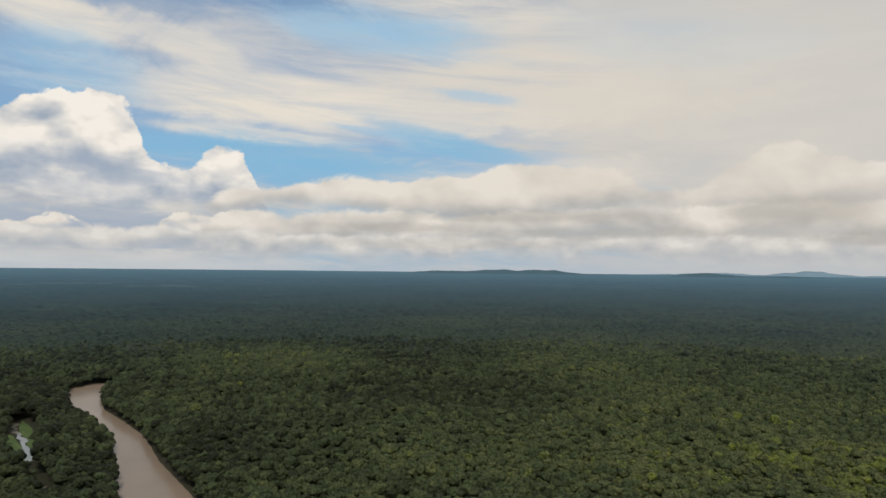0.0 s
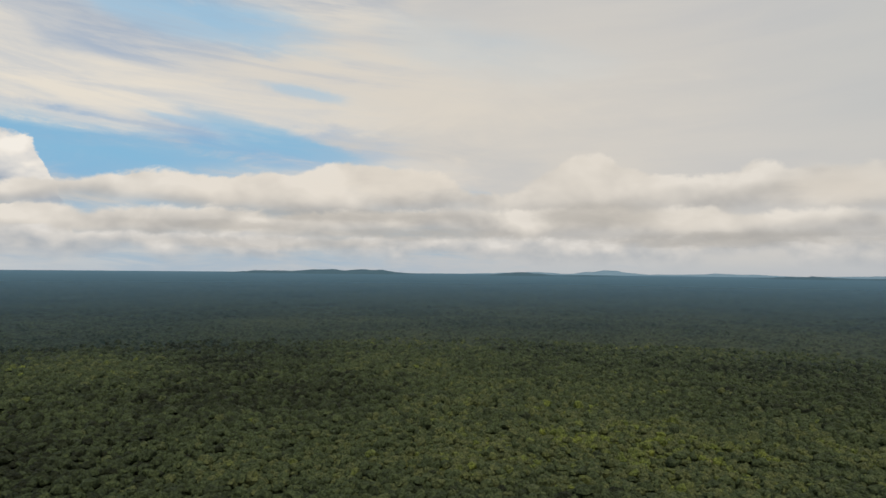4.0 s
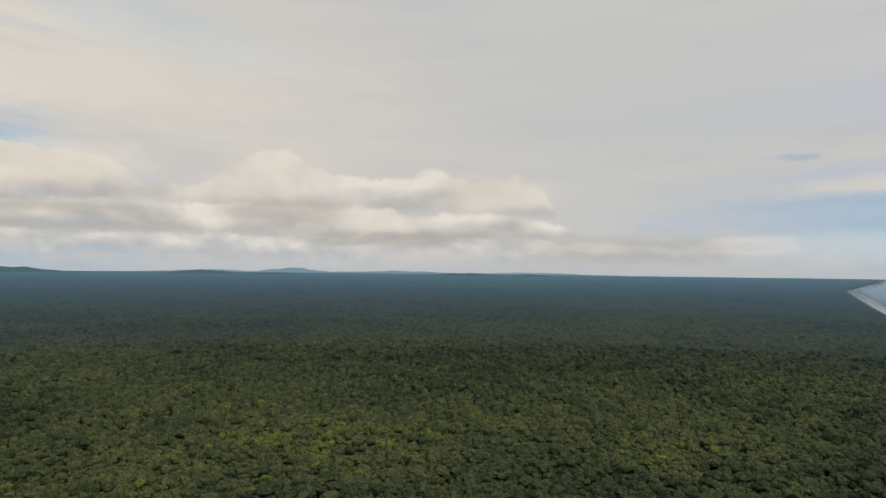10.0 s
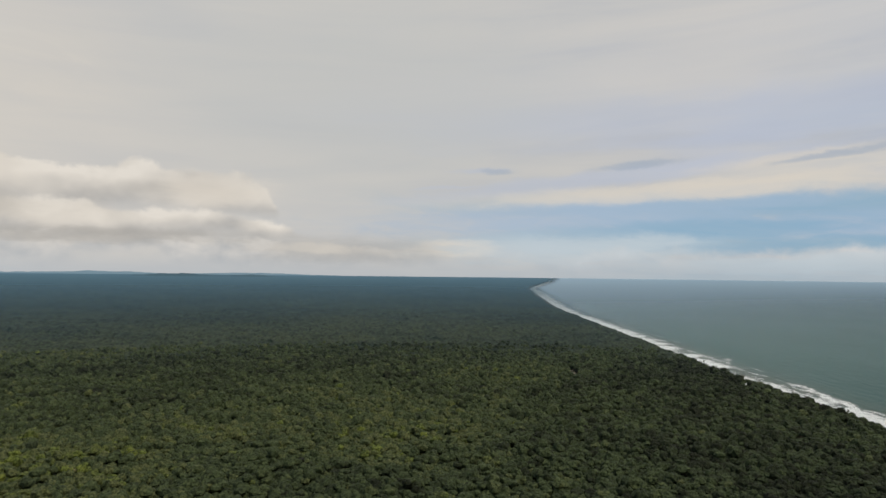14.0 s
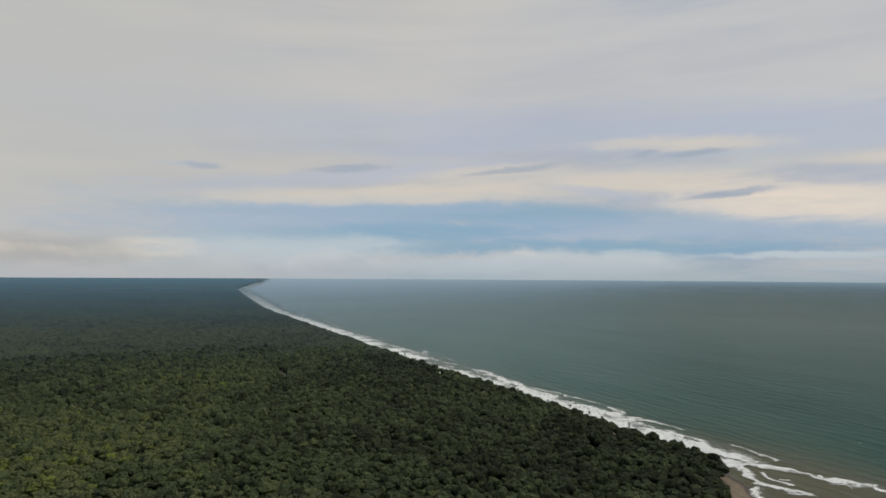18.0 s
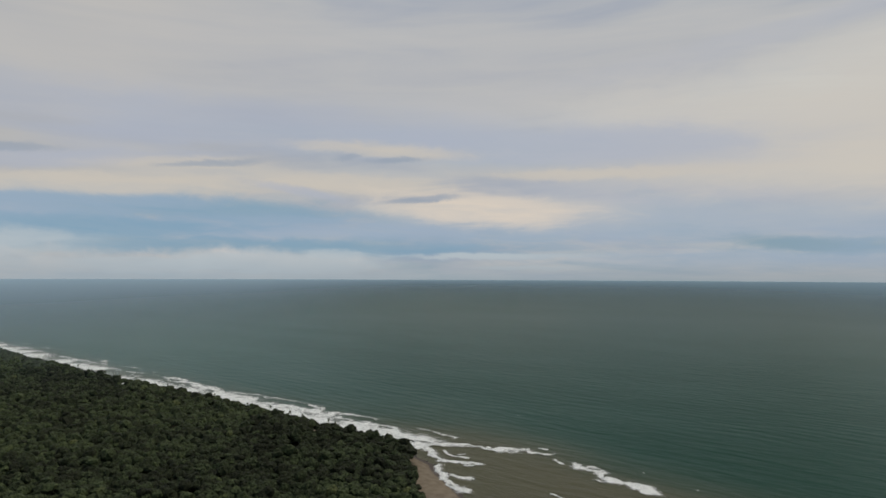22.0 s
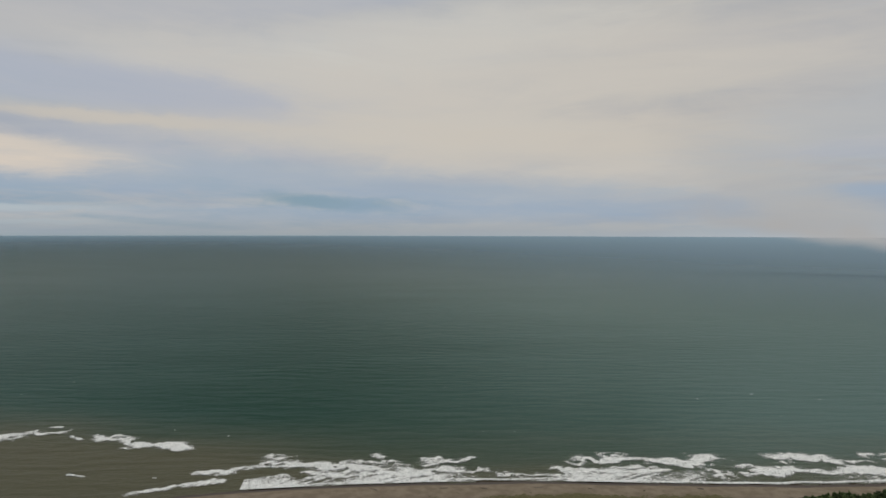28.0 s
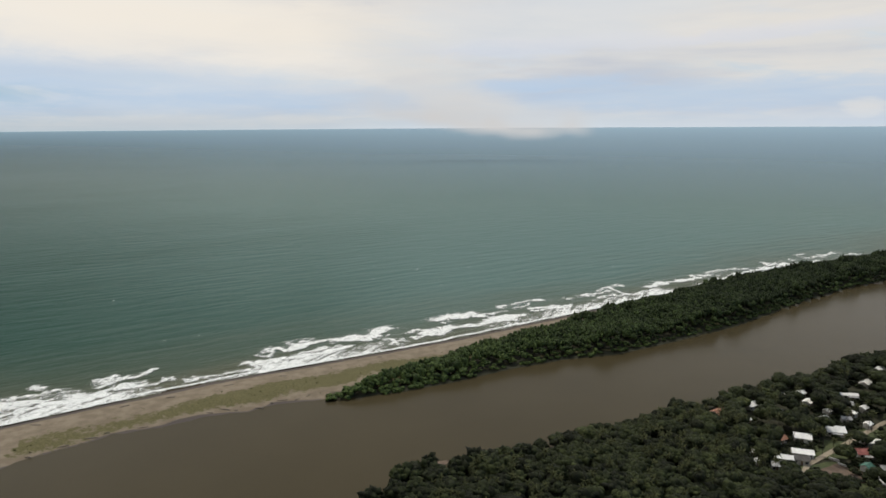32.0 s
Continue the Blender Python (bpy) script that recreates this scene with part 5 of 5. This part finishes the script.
# ---------- village ----------
def house(x, y, length, width, turn, roof, rng):
    names = {"white_metal": "white", "grey_metal": "grey", "red_metal": "red", "rust_metal": "rust-red", "green_metal": "green", "dark_metal": "dark"}
    ob = tagged(new("house"), "small village house with a %s sheet-metal gable roof" % names[roof], "house", "village houses")
    ob.location, ob.rotation_euler = (x, y, 1.0), (0, 0, radians(turn))
    wall_up = rng.uniform(2.4, 2.9)
    ridge = wall_up + width * rng.uniform(0.17, 0.24)
    a, b = length / 2 - 0.45, width / 2 - 0.45
    bm = bmesh.new()
    box(bm, -a, a, -b, b, -0.5, wall_up)
    top = [v for v in bm.verts if v.co.z > wall_up - 0.01]
    for sx in (-a, a):  # gable ends
        ends = sorted((v for v in top if abs(v.co.x - sx) < 0.01), key=lambda v: v.co.y)
        bm.faces.new((ends[0], ends[1], bm.verts.new((sx, 0, ridge - 0.12))))
    part("wall", bm, MATS["wall_paint"], ob)
    slope = part_roof(length / 2, width / 2, wall_up - 0.1, ridge, 1)
    part("roof_slope", slope, MATS[roof], ob)
    part("roof_slope", part_roof(length / 2, width / 2, wall_up - 0.1, ridge, -1), MATS[roof], ob)
    bm = bmesh.new()
    box(bm, -length / 2, length / 2, -0.16, 0.16, ridge + 0.02, ridge + 0.10, 0.03)
    part("ridge_cap", bm, MATS[roof], ob)
    door_x = rng.uniform(-0.3, 0.3) * a
    for side in (-1, 1):
        bm = bmesh.new()
        y0 = side * (b + 0.03)
        box(bm, door_x - 0.45, door_x + 0.45, y0 - 0.03, y0 + 0.03, 0, 2.05, 0.01)
        part("door", bm, MATS["wood"], ob)
        for wx in (-0.68 * a, 0.68 * a):
            if abs(wx - door_x) < 1.1:
                continue
            bm = bmesh.new()
            box(bm, wx - 0.55, wx + 0.55, y0 - 0.03, y0 + 0.03, 0.95, 1.95, 0.01)
            w = part("window", bm, MATS["dark_glass"], ob)
            bm = bmesh.new()
            box(bm, wx - 0.65, wx + 0.65, y0 - 0.05, y0 + 0.07, 0.87, 0.95)
            part("sill", bm, MATS["concrete"], w)
    if length > 9:  # lean-to porch on posts
        bm = bmesh.new()
        box(bm, -a * 0.6, a * 0.6, -b - 2.2, -b - 0.3, wall_up - 0.42, wall_up - 0.34, 0.02)
        part("porch_roof", bm, MATS["grey_metal"], ob)
        for px in (-a * 0.55, a * 0.55):
            bm = bmesh.new()
            box(bm, px - 0.07, px + 0.07, -b - 2.1, -b - 1.96, -0.4, wall_up - 0.43)
            part("post", bm, MATS["wood"], ob)


def part_roof(a, b, eave, ridge, side):
    """One slope of ribbed sheet metal."""
    bm = bmesh.new()
    n = max(8, int(a * 2 / 0.45) * 2)
    rows = []
    for lift_up in (0.0, -0.05):
        for v, z in ((0.0, ridge), (1.0, eave)):
            rows.append([bm.verts.new((-a + 2 * a * i / n, side * b * v, z + lift_up + (0.05 if i % 2 else 0.0))) for i in range(n + 1)])
    for i in range(n):
        bm.faces.new((rows[0][i], rows[0][i + 1], rows[1][i + 1], rows[1][i]))
        bm.faces.new((rows[2][i], rows[3][i], rows[3][i + 1], rows[2][i + 1]))
        bm.faces.new((rows[1][i], rows[1][i + 1], rows[3][i + 1], rows[3][i]))
    for i in (0, n):
        bm.faces.new((rows[0][i], rows[1][i], rows[3][i], rows[2][i]))
    bmesh.ops.recalc_face_normals(bm, faces=bm.faces)
    return bm


def sheet(name, outline, z, mat, label):
    """A thin uneven sheet of lawn, earth or path on the ground."""
    bm = bmesh.new()
    top = bm.faces.new([bm.verts.new((x, y, z)) for x, y in outline])
    down = bmesh.ops.extrude_face_region(bm, geom=[top])["geom"]
    for v in down:
        if isinstance(v, bmesh.types.BMVert):
            v.co.z += 0.06
    bmesh.ops.recalc_face_normals(bm, faces=bm.faces)
    me = bpy.data.meshes.new(name)
    bm.to_mesh(me)
    bm.free()
    me.materials.append(mat)
    tagged(new(name, me), label, "ground", kind="structure")


def blob(x, y, w, h, rng, n=22, turn=0.0):
    k = rng.uniform(0.78, 1.12, n)
    c, s = math.cos(turn), math.sin(turn)
    out = []
    for i in range(n):
        t = 2 * math.pi * i / n
        p, q = w * k[i] * math.cos(t), h * k[i] * math.sin(t)
        out.append((x + p * c - q * s, y + p * s + q * c))
    return out


def build_village():
    rng = np.random.default_rng(31)
    for h in HOUSES + COAST_HUTS:
        house(*h, rng)
    for bx, by, bw, bh in YARDS:
        if (bx, by) != (-214, -212):
            sheet("lawn", blob(bx, by, bw + 3, bh + 3, rng), 1.36, MATS["lawn"], "mown grass between the village houses")
    sheet("bare_ground", blob(-210, -210, 15, 8, rng, 26, 0.3), 1.37, MATS["bare_earth"], "trodden brown earth beside the village path")
    left, right = [], []
    for i, (x, y) in enumerate(LANE):
        x0, y0 = LANE[max(i - 1, 0)]
        x1, y1 = LANE[min(i + 1, len(LANE) - 1)]
        d = math.hypot(x1 - x0, y1 - y0)
        nx, ny = -(y1 - y0) / d * 1.2, (x1 - x0) / d * 1.2
        left.append((x + nx, y + ny))
        right.append((x - nx, y - ny))
    sheet("path", left + right[::-1], 1.46, MATS["path_dirt"], "pale dirt path through the village")
    # pale fields raised above the canopy so that the camera sees them
    for az, far, half, deep in ((-34.6, 3400, 60, 10), (-33.2, 3500, 90, 14), (-31.2, 3560, 70, 12), (-29.9, 3540, 95, 16), (-27.6, 3520, 55, 10), (-25.4, 3380, 60, 12), (-23.6, 3370, 42, 9), (-22.2, 3390, 70, 14), (-21.0, 3320, 50, 9), (-33.8, 3330, 120, 8)):
        fx, fy = far * math.sin(radians(az)), far * math.cos(radians(az))
        out = blob(fx, fy, half, deep, rng, 20, -radians(az))
        bm = bmesh.new()
        bm.faces.new([bm.verts.new((px, py, float(lift(math.hypot(px, py))) + 15)) for px, py in out])
        bmesh.ops.recalc_face_normals(bm, faces=bm.faces[:])
        me = bpy.data.meshes.new("clearing")
        bm.to_mesh(me)
        bm.free()
        me.materials.append(MATS["pale_field"])
        tagged(new("clearing", me), "pale cleared field far off in the forest", "field", kind="structure")
    marsh = "bright green marsh grass beside the creek"
    for outline in (MARSH_LEFT, MARSH_RIGHT):
        sheet("marsh", outline, 1.5, MATS["marsh_grass"], marsh)
    left, right = [], []
    for i in range(61):  # winding banks
        k = i / 60 * (len(CREEK_LINE) - 1)
        x, y = [float(np.interp(k, range(len(CREEK_LINE)), q)) for q in zip(*CREEK_LINE)]
        x, y = x + 1.3 * math.sin(1.3 * i) + 0.9 * math.sin(0.5 * i), y + 0.8 * math.cos(1.1 * i)
        w = 1.9 + 0.8 * math.sin(0.9 * i) + 0.5 * math.sin(2.3 * i) + 0.02 * i
        left.append((x - 0.83 * w, y - 0.55 * w))
        right.append((x + 0.83 * w, y + 0.55 * w))
    sheet("pond", POND, 1.5, MATS["creek"], "small pale pond in a clearing of the forest")
    sheet("creek", left + right[::-1], 1.56, MATS["creek"], "narrow pale creek winding through the forest")


build_village()


def build_village_bits():
    """Low garden walls and a mud bank before the landing."""
    rng = np.random.default_rng(33)
    sheet("mud_bank", blob(-44, -256, 7, 2.4, rng, 26, 0.2), 0.03, MATS["bare_earth"], "small bare mud bank at the edge of the lagoon")
    for x, y, ln, turn in ((-219, -222.5, 4.2, 122), (-219.5, -216.5, 6.4, 118)):
        wall = tagged(new("garden_wall"), "low whitewashed garden wall beside the bare yard", "wall", "garden walls")
        wall.location, wall.rotation_euler = (x, y, 1.3), (0, 0, radians(turn))
        part("masonry", box(bmesh.new(), -ln / 2, ln / 2, -0.1, 0.1, -0.3, 0.85), MATS["concrete"], wall)
        part("coping", box(bmesh.new(), -ln / 2 - 0.05, ln / 2 + 0.05, -0.17, 0.17, 0.85, 0.95, 0.02), MATS["white_metal"], wall, "white painted coping")


build_village_bits()


def build_hedges():
    """Bushes and fruit trees crowding round the houses."""
    rng = np.random.default_rng(90)
    bush = [crown_shape(rng, 7, None, BALL1, 0.15) for _ in range(6)]
    xs, ys = [], []
    for hx, hy, ln, wd, turn, roof in HOUSES + COAST_HUTS:
        c, s = math.cos(radians(turn)), math.sin(radians(turn))
        for _ in range(26):
            t = rng.uniform(0, 2 * math.pi)
            k = max(abs(math.cos(t)), abs(math.sin(t)))
            p, q = (ln / 2 + 1.6 + abs(rng.normal(0, 1.2))) * math.cos(t) / k, (wd / 2 + 1.9 + abs(rng.normal(0, 1.2))) * math.sin(t) / k
            xs.append(hx + p * c - q * s)
            ys.append(hy + p * s + q * c)
    x, y = np.array(xs), np.array(ys)
    free = np.full(x.shape, 9.0)
    for hx, hy, ln, wd, turn, roof in HOUSES + COAST_HUTS:
        c, s = math.cos(radians(turn)), math.sin(radians(turn))
        p, q = (x - hx) * c + (y - hy) * s, -(x - hx) * s + (y - hy) * c
        free = np.minimum(free, np.maximum(abs(p) - ln / 2, abs(q) - wd / 2))
    ok = (free > 1.3) & (gap(x, y, LANE, False) > 2.2) & (from_water(x, y) > 2)
    x, y = x[ok], y[ok]
    rad = rng.uniform(0.7, 1.7, x.shape)
    v, f, t = scatter(bush, x, y, 1.2 + rad * rng.uniform(0.3, 1.1, x.shape), rad, rad * rng.uniform(0.8, 1.3, x.shape), np.clip(rng.normal(0.14, 0.1, x.shape), 0.02, 0.5), rng)
    tagged(new("garden_bushes", mesh_of("garden_bushes", v, f, MATS["leaf_village"], tint=t)), "dark green garden bushes crowding round the houses", "shrubs", kind="stuff")


build_hedges()


# ---------- surf ----------
def foam_cells(line, out_m, step_s, step_n, density, rng, rise=0.0):
    """Quads of foam on a grid that follows a shore line outwards."""
    pts = np.array(line, float)
    seg = np.hypot(*np.diff(pts, axis=0).T)
    at = np.concatenate([[0], np.cumsum(seg)])
    s = np.arange(0, at[-1], step_s)
    n = np.arange(0, out_m + step_n, step_n)
    bx, by = np.interp(s, at, pts[:, 0]), np.interp(s, at, pts[:, 1])
    tx, ty = np.gradient(bx), np.gradient(by)
    for _ in range(6):
        tx, ty = [np.convolve(np.pad(q, 2, "edge"), np.ones(5) / 5, "valid") for q in (tx, ty)]
    ln = np.hypot(tx, ty)
    nx, ny = ty / ln, -tx / ln
    S, M = np.meshgrid(s, n, indexing="ij")
    X, Y = bx[:, None] + nx[:, None] * M, by[:, None] + ny[:, None] * M
    D = density(S, M, X, Y)
    keep = (D[:-1, :-1] + D[1:, :-1] + D[1:, 1:] + D[:-1, 1:]) / 4 > 0.06
    w = S.shape[1]
    i, j = np.nonzero(keep)
    q = np.stack([i * w + j, (i + 1) * w + j, (i + 1) * w + j + 1, i * w + j + 1], -1)[:, ::-1]
    used, idx = np.unique(q, return_inverse=True)
    Z = lift(np.hypot(X, Y)) + 0.16 + 0.55 * np.clip(D, 0, 1) + rise
    v = np.stack([X, Y, Z], -1).reshape(-1, 3)[used]
    return v, idx.reshape(q.shape), np.clip(D.ravel()[used], 0, 1)


def streaks(S, M, seed):
    """Threads of foam drawn out over the water by the wave that has passed."""
    slant = S + 1.5 * M
    return 0.40 * wavy(slant / 2.2, M / 7.0, 1.0, seed) + 0.35 * wavy(slant / 5.0, M / 9.0, 1.0, seed + 1) + 0.25 * wavy(S, M, 2.0, seed + 2)


def surf(reach, seed, full=0.0, dense=0.86, spread=0.36):
    """Rolling breakers, patchy along the shore, lacy foam running in before them and a line of swash at the edge."""
    def density(S, M, X, Y):
        flat = S * 0
        w = streaks(S, M, seed + 1)
        bend = M + 12 * (wavy(S, M, 22, seed + 5) - 0.5) + 10 * (wavy(S, M, 10, seed + 6) - 0.5) + 6 * (wavy(S, M, 4.2, seed + 7) - 0.5) + 3 * (wavy(S, M, 1.9, seed + 9) - 0.5)
        swash = 1.1 * np.exp(-((M - 1.2 - 3.5 * wavy(S, flat, 16, seed + 3)) / 2.0) ** 2)
        lively = np.clip(0.30 + 1.25 * wavy(S, flat, 34, seed + 8) + full - 0.2, 0.25, 1.15)
        wash = dense * lively * np.exp(-(np.maximum(bend - 2, 0) / (spread * reach)) ** 2) * np.clip(0.3 + 1.2 * w, 0, 1.2)
        out = np.zeros_like(M)
        for k, (at, tail, many) in enumerate(((0.36, 10, 0.36), (0.72, 12, 0.50), (1.08, 5, 0.66))):
            centre = reach * (at + 0.24 * (wavy(S, flat, 55, seed + 10 + k) - 0.5)) + 3
            here = np.clip((wavy(S, flat, 30, seed + 20 + k) * 0.7 + wavy(S, flat, 8, seed + 30 + k) * 0.3 - many + full) * 5, 0, 1)
            d = bend - centre
            front = np.where(d > 0, np.exp(-d / 3.0), np.exp(-(d / 5.5) ** 2))
            trail = np.where(d < 0, np.exp(d / tail), np.exp(-d / 3.0)) * np.clip(0.2 + 1.4 * w, 0, 1.0)
            out = np.maximum(out, here * np.maximum(front * np.clip(0.62 + 0.6 * w, 0, 1.1), 0.75 * trail))
        fade = np.clip((reach * 1.3 - M) / 8, 0, 1)
        return np.maximum(swash * (0.55 + 0.7 * w), np.maximum(wash, out) * fade)
    return density


def breaker(wide, seed):
    """One ragged roller of foam with a bright crest and threads running out behind it."""
    def density(S, M, X, Y):
        w = streaks(S, M, seed)
        bend = M + 1.1 * wide * (wavy(S, M, 16, seed + 3) - 0.5) + 0.8 * wide * (wavy(S, M, 6, seed + 4) - 0.5) + 0.4 * wide * (wavy(S, M, 2.4, seed + 6) - 0.5)
        ends = np.clip(np.minimum(S, S.max() - S) / (1.1 * wide) + 0.15, 0, 1)
        d = bend - 1.3 * wide
        body = np.where(d > 0, np.exp(-d / (0.30 * wide)), np.exp(-(d / (0.85 * wide)) ** 2))
        return 1.3 * body * ends * np.clip(0.5 + 0.9 * w, 0, 1.2) * (0.72 + 0.5 * wavy(S, S * 0, 14, seed + 5))
    return density


def build_whitecaps():
    """Small flecks of foam further out."""
    rng = np.random.default_rng(44)
    vs, fs, ds, off = [], [], [], 0
    for _ in range(14):
        x = rng.uniform(-420, 560)
        y = float(np.interp(x, CX, CY)) - rng.uniform(60, 260)
        ln = rng.uniform(2, 4.5)
        v, q, d = foam_cells([(x, y), (x + ln, y + rng.uniform(-0.6, 1.6))], 3.6, 0.4, 0.3, breaker(1.1, int(rng.integers(900))), rng)
        if len(q):
            vs.append(v), fs.append(q + off), ds.append(d)
            off += len(v)
    tagged(new("whitecaps", mesh_of("whitecaps", np.concatenate(vs), np.concatenate(fs), MATS["foam"], thick=np.concatenate(ds))), "small scattered whitecaps on the sea", "surf", kind="stuff")


def build_surf():
    rng = np.random.default_rng(8)
    made = []
    spit = [p for p in COAST if -1500 <= p[0] <= 240]
    north = [p for p in COAST if 470 <= p[0] <= 1100]
    wide = [p for p in COAST if 1040 <= p[0] <= 4300]
    made.append(("surf", spit[2:], 60, 1.1, 0.75, surf(44, 3, 0.13, 0.95, 0.38)))
    made.append(("surf", north, 104, 1.6, 1.1, surf(58, 40, 0.46, 2.1, 0.66)))
    made.append(("surf", wide, 140, 8.0, 3.0, surf(74, 70, 0.25, 2.4, 0.6)))
    # single breakers over the bar of the river mouth: line, width
    bar = [([(412, -372), (426, -347), (442, -337), (457, -321), (479, -311), (496, -291), (522, -278), (560, -262)], 9), ([(500, -282), (545, -256)], 6),
           ([(476, -279), (492, -280)], 3.5), ([(425, -284), (441, -280), (444, -265)], 4), ([(450, -298), (451, -287)], 2.5), ([(419, -294), (422, -274)], 2.5),
           ([(367, -245), (387, -246), (408, -249), (429, -254)], 6), ([(392, -262), (407, -257)], 4.5), ([(294, -363), (310, -364), (328, -358), (349, -356), (370, -355), (392, -356)], 10),
           ([(383, -350), (404, -349)], 5), ([(422, -365), (434, -361)], 3), ([(324, -296), (340, -292)], 2.5), ([(160, -366), (200, -357), (238, -340), (268, -318)], 7), ([(240, -320), (258, -306), (286, -280)], 5)]
    # lace inside the mouth and rollers off the wood to its north
    bar += [([(440, -262), (420, -251), (401, -245), (385, -244), (368, -246)], 7), ([(484, -277), (461, -272), (441, -270), (430, -279), (420, -292)], 7), ([(512, -279), (494, -289), (473, -299)], 8),
            ([(412, -254), (399, -259), (390, -266)], 6), ([(470, -286), (450, -283), (436, -290)], 4), ([(734, -214), (696, -228), (664, -242), (640, -258)], 13), ([(622, -249), (599, -262), (573, -275), (552, -290)], 12),
            ([(1010, -138), (940, -152), (882, -166), (805, -188), (750, -204)], 14), ([(580, -262), (545, -276), (520, -284)], 9)]
    # rollers along the spit
    bar += [([(246, -343), (236, -349), (222, -351), (205, -349), (188, -353), (175, -358), (161, -364), (144, -363), (126, -373), (103, -379)], 13), ([(132, -387), (117, -390), (109, -404)], 5),
            ([(56, -416), (40, -423), (23, -425), (13, -425), (-10, -429), (-34, -440), (-53, -451)], 14), ([(60, -396), (20, -404), (-20, -414)], 8), ([(-67, -459), (-90, -469), (-110, -470), (-131, -467)], 11),
            ([(-156, -480), (-175, -478), (-197, -473)], 7), ([(-253, -533), (-258, -510), (-269, -501)], 5), ([(-281, -525), (-308, -531), (-332, -534), (-372, -548)], 11), ([(-420, -556), (-470, -572), (-540, -592)], 10),
            ([(205, -336), (170, -350), (140, -360)], 7), ([(-60, -430), (-110, -448), (-160, -466)], 8)]
    for k, (line, w) in enumerate(bar):
        w *= 1.25 if k < 9 else 1.0
        (x0, y0), (x1, y1) = line[0], line[-1]
        far = math.hypot(x1 - x0, y1 - y0)
        sx, sy = -(y1 - y0) / far * 1.3 * w, (x1 - x0) / far * 1.3 * w
        made.append(("surf", [(x + sx, y + sy) for x, y in line], 2.4 * w, 0.9, 0.7, breaker(w, 200 + 7 * k)))
    for name, line, out_m, ss, sn, dens in made:
        v, q, d = foam_cells(line, out_m, ss, sn, dens, rng)
        tagged(new(name, mesh_of(name, v, q, MATS["foam"], thick=d)), "white broken surf rolling onto the beach", "surf", kind="stuff")


build_surf()
build_whitecaps()


# ---------- spit: low growth and driftwood ----------
def build_spit_clutter():
    rng = np.random.default_rng(61)
    tufts = [crown_shape(rng, 4, None, BALL1) for _ in range(5)]
    x, y = rng.uniform(-95, 205, 3600), rng.uniform(-400, -262, 3600)
    sea, shore = from_sea(x, y), from_water(x, y)
    grass = zones(x, y)[4]
    ok = (shore > 5) & (sea > 13) & (signed(x, y, WOODED_SPIT) > 2) & (rng.random(x.shape) < 0.006 + 0.55 * np.clip(grass, 0, 1) * wavy(x, y, 11, 8))
    x, y = x[ok], y[ok]
    sea = from_sea(x, y)
    rad = rng.uniform(0.2, 0.55, x.shape)
    z = np.clip(from_water(x, y) * 0.11, 0, 1.6) + 0.1
    t = np.clip(rng.normal(0.66, 0.10, x.shape), 0.3, 0.85)
    v, f, t = scatter(tufts, x, y, z, rad, rad * rng.uniform(0.5, 1.0, x.shape), t, rng)
    tagged(new("beach_scrub", mesh_of("beach_scrub", v, f, MATS["leaf_scrub"], tint=t)), "sparse low olive scrub and grass tufts on the sand", "shrubs", kind="stuff")
    # logs washed up along the lagoon side and at the foot of the wood
    spots_at = [(28, -338), (40, -331), (52, -330), (66, -330), (82, -323), (96, -319), (112, -316), (128, -306), (140, -298), (20, -338), (58, -332), (-20, -352), (14, -341), (34, -336), (74, -329), (118, -312),
                (60, -363), (112, -345), (150, -331), (30, -371), (-30, -392), (186, -300), (90, -352)]
    for k, (x, y) in enumerate(spots_at):
        ln = rng.uniform(2.0, 6.5)
        a = rng.uniform(-0.5, 0.7)
        log = tagged(new("driftwood_log"), "weathered grey-brown driftwood log lying on the sand", "driftwood", "driftwood on the spit")
        here = np.array([float(x)]), np.array([float(y)])
        log.location = (x, y, float(np.clip(from_water(*here)[0] * 0.11, 0.05, 1.6)) + 0.12)
        log.rotation_euler = (0, rng.uniform(-0.05, 0.05), a)
        bm = bmesh.new()
        tube(bm, [(-ln / 2, 0, 0), (-ln / 6, rng.uniform(-0.2, 0.2), 0.05), (ln / 6, rng.uniform(-0.2, 0.2), 0.03), (ln / 2, rng.uniform(-0.3, 0.3), 0.1)], [0.24, 0.21, 0.17, 0.09])
        part("stem", bm, MATS["driftwood"], log)
        bm = bmesh.new()
        tube(bm, [(ln / 6, 0, 0.03), (ln / 4, 0.5, 0.35), (ln / 3.2, 0.8, 0.75)], [0.09, 0.06, 0.03])
        part("branch", bm, MATS["driftwood"], log)


build_spit_clutter()
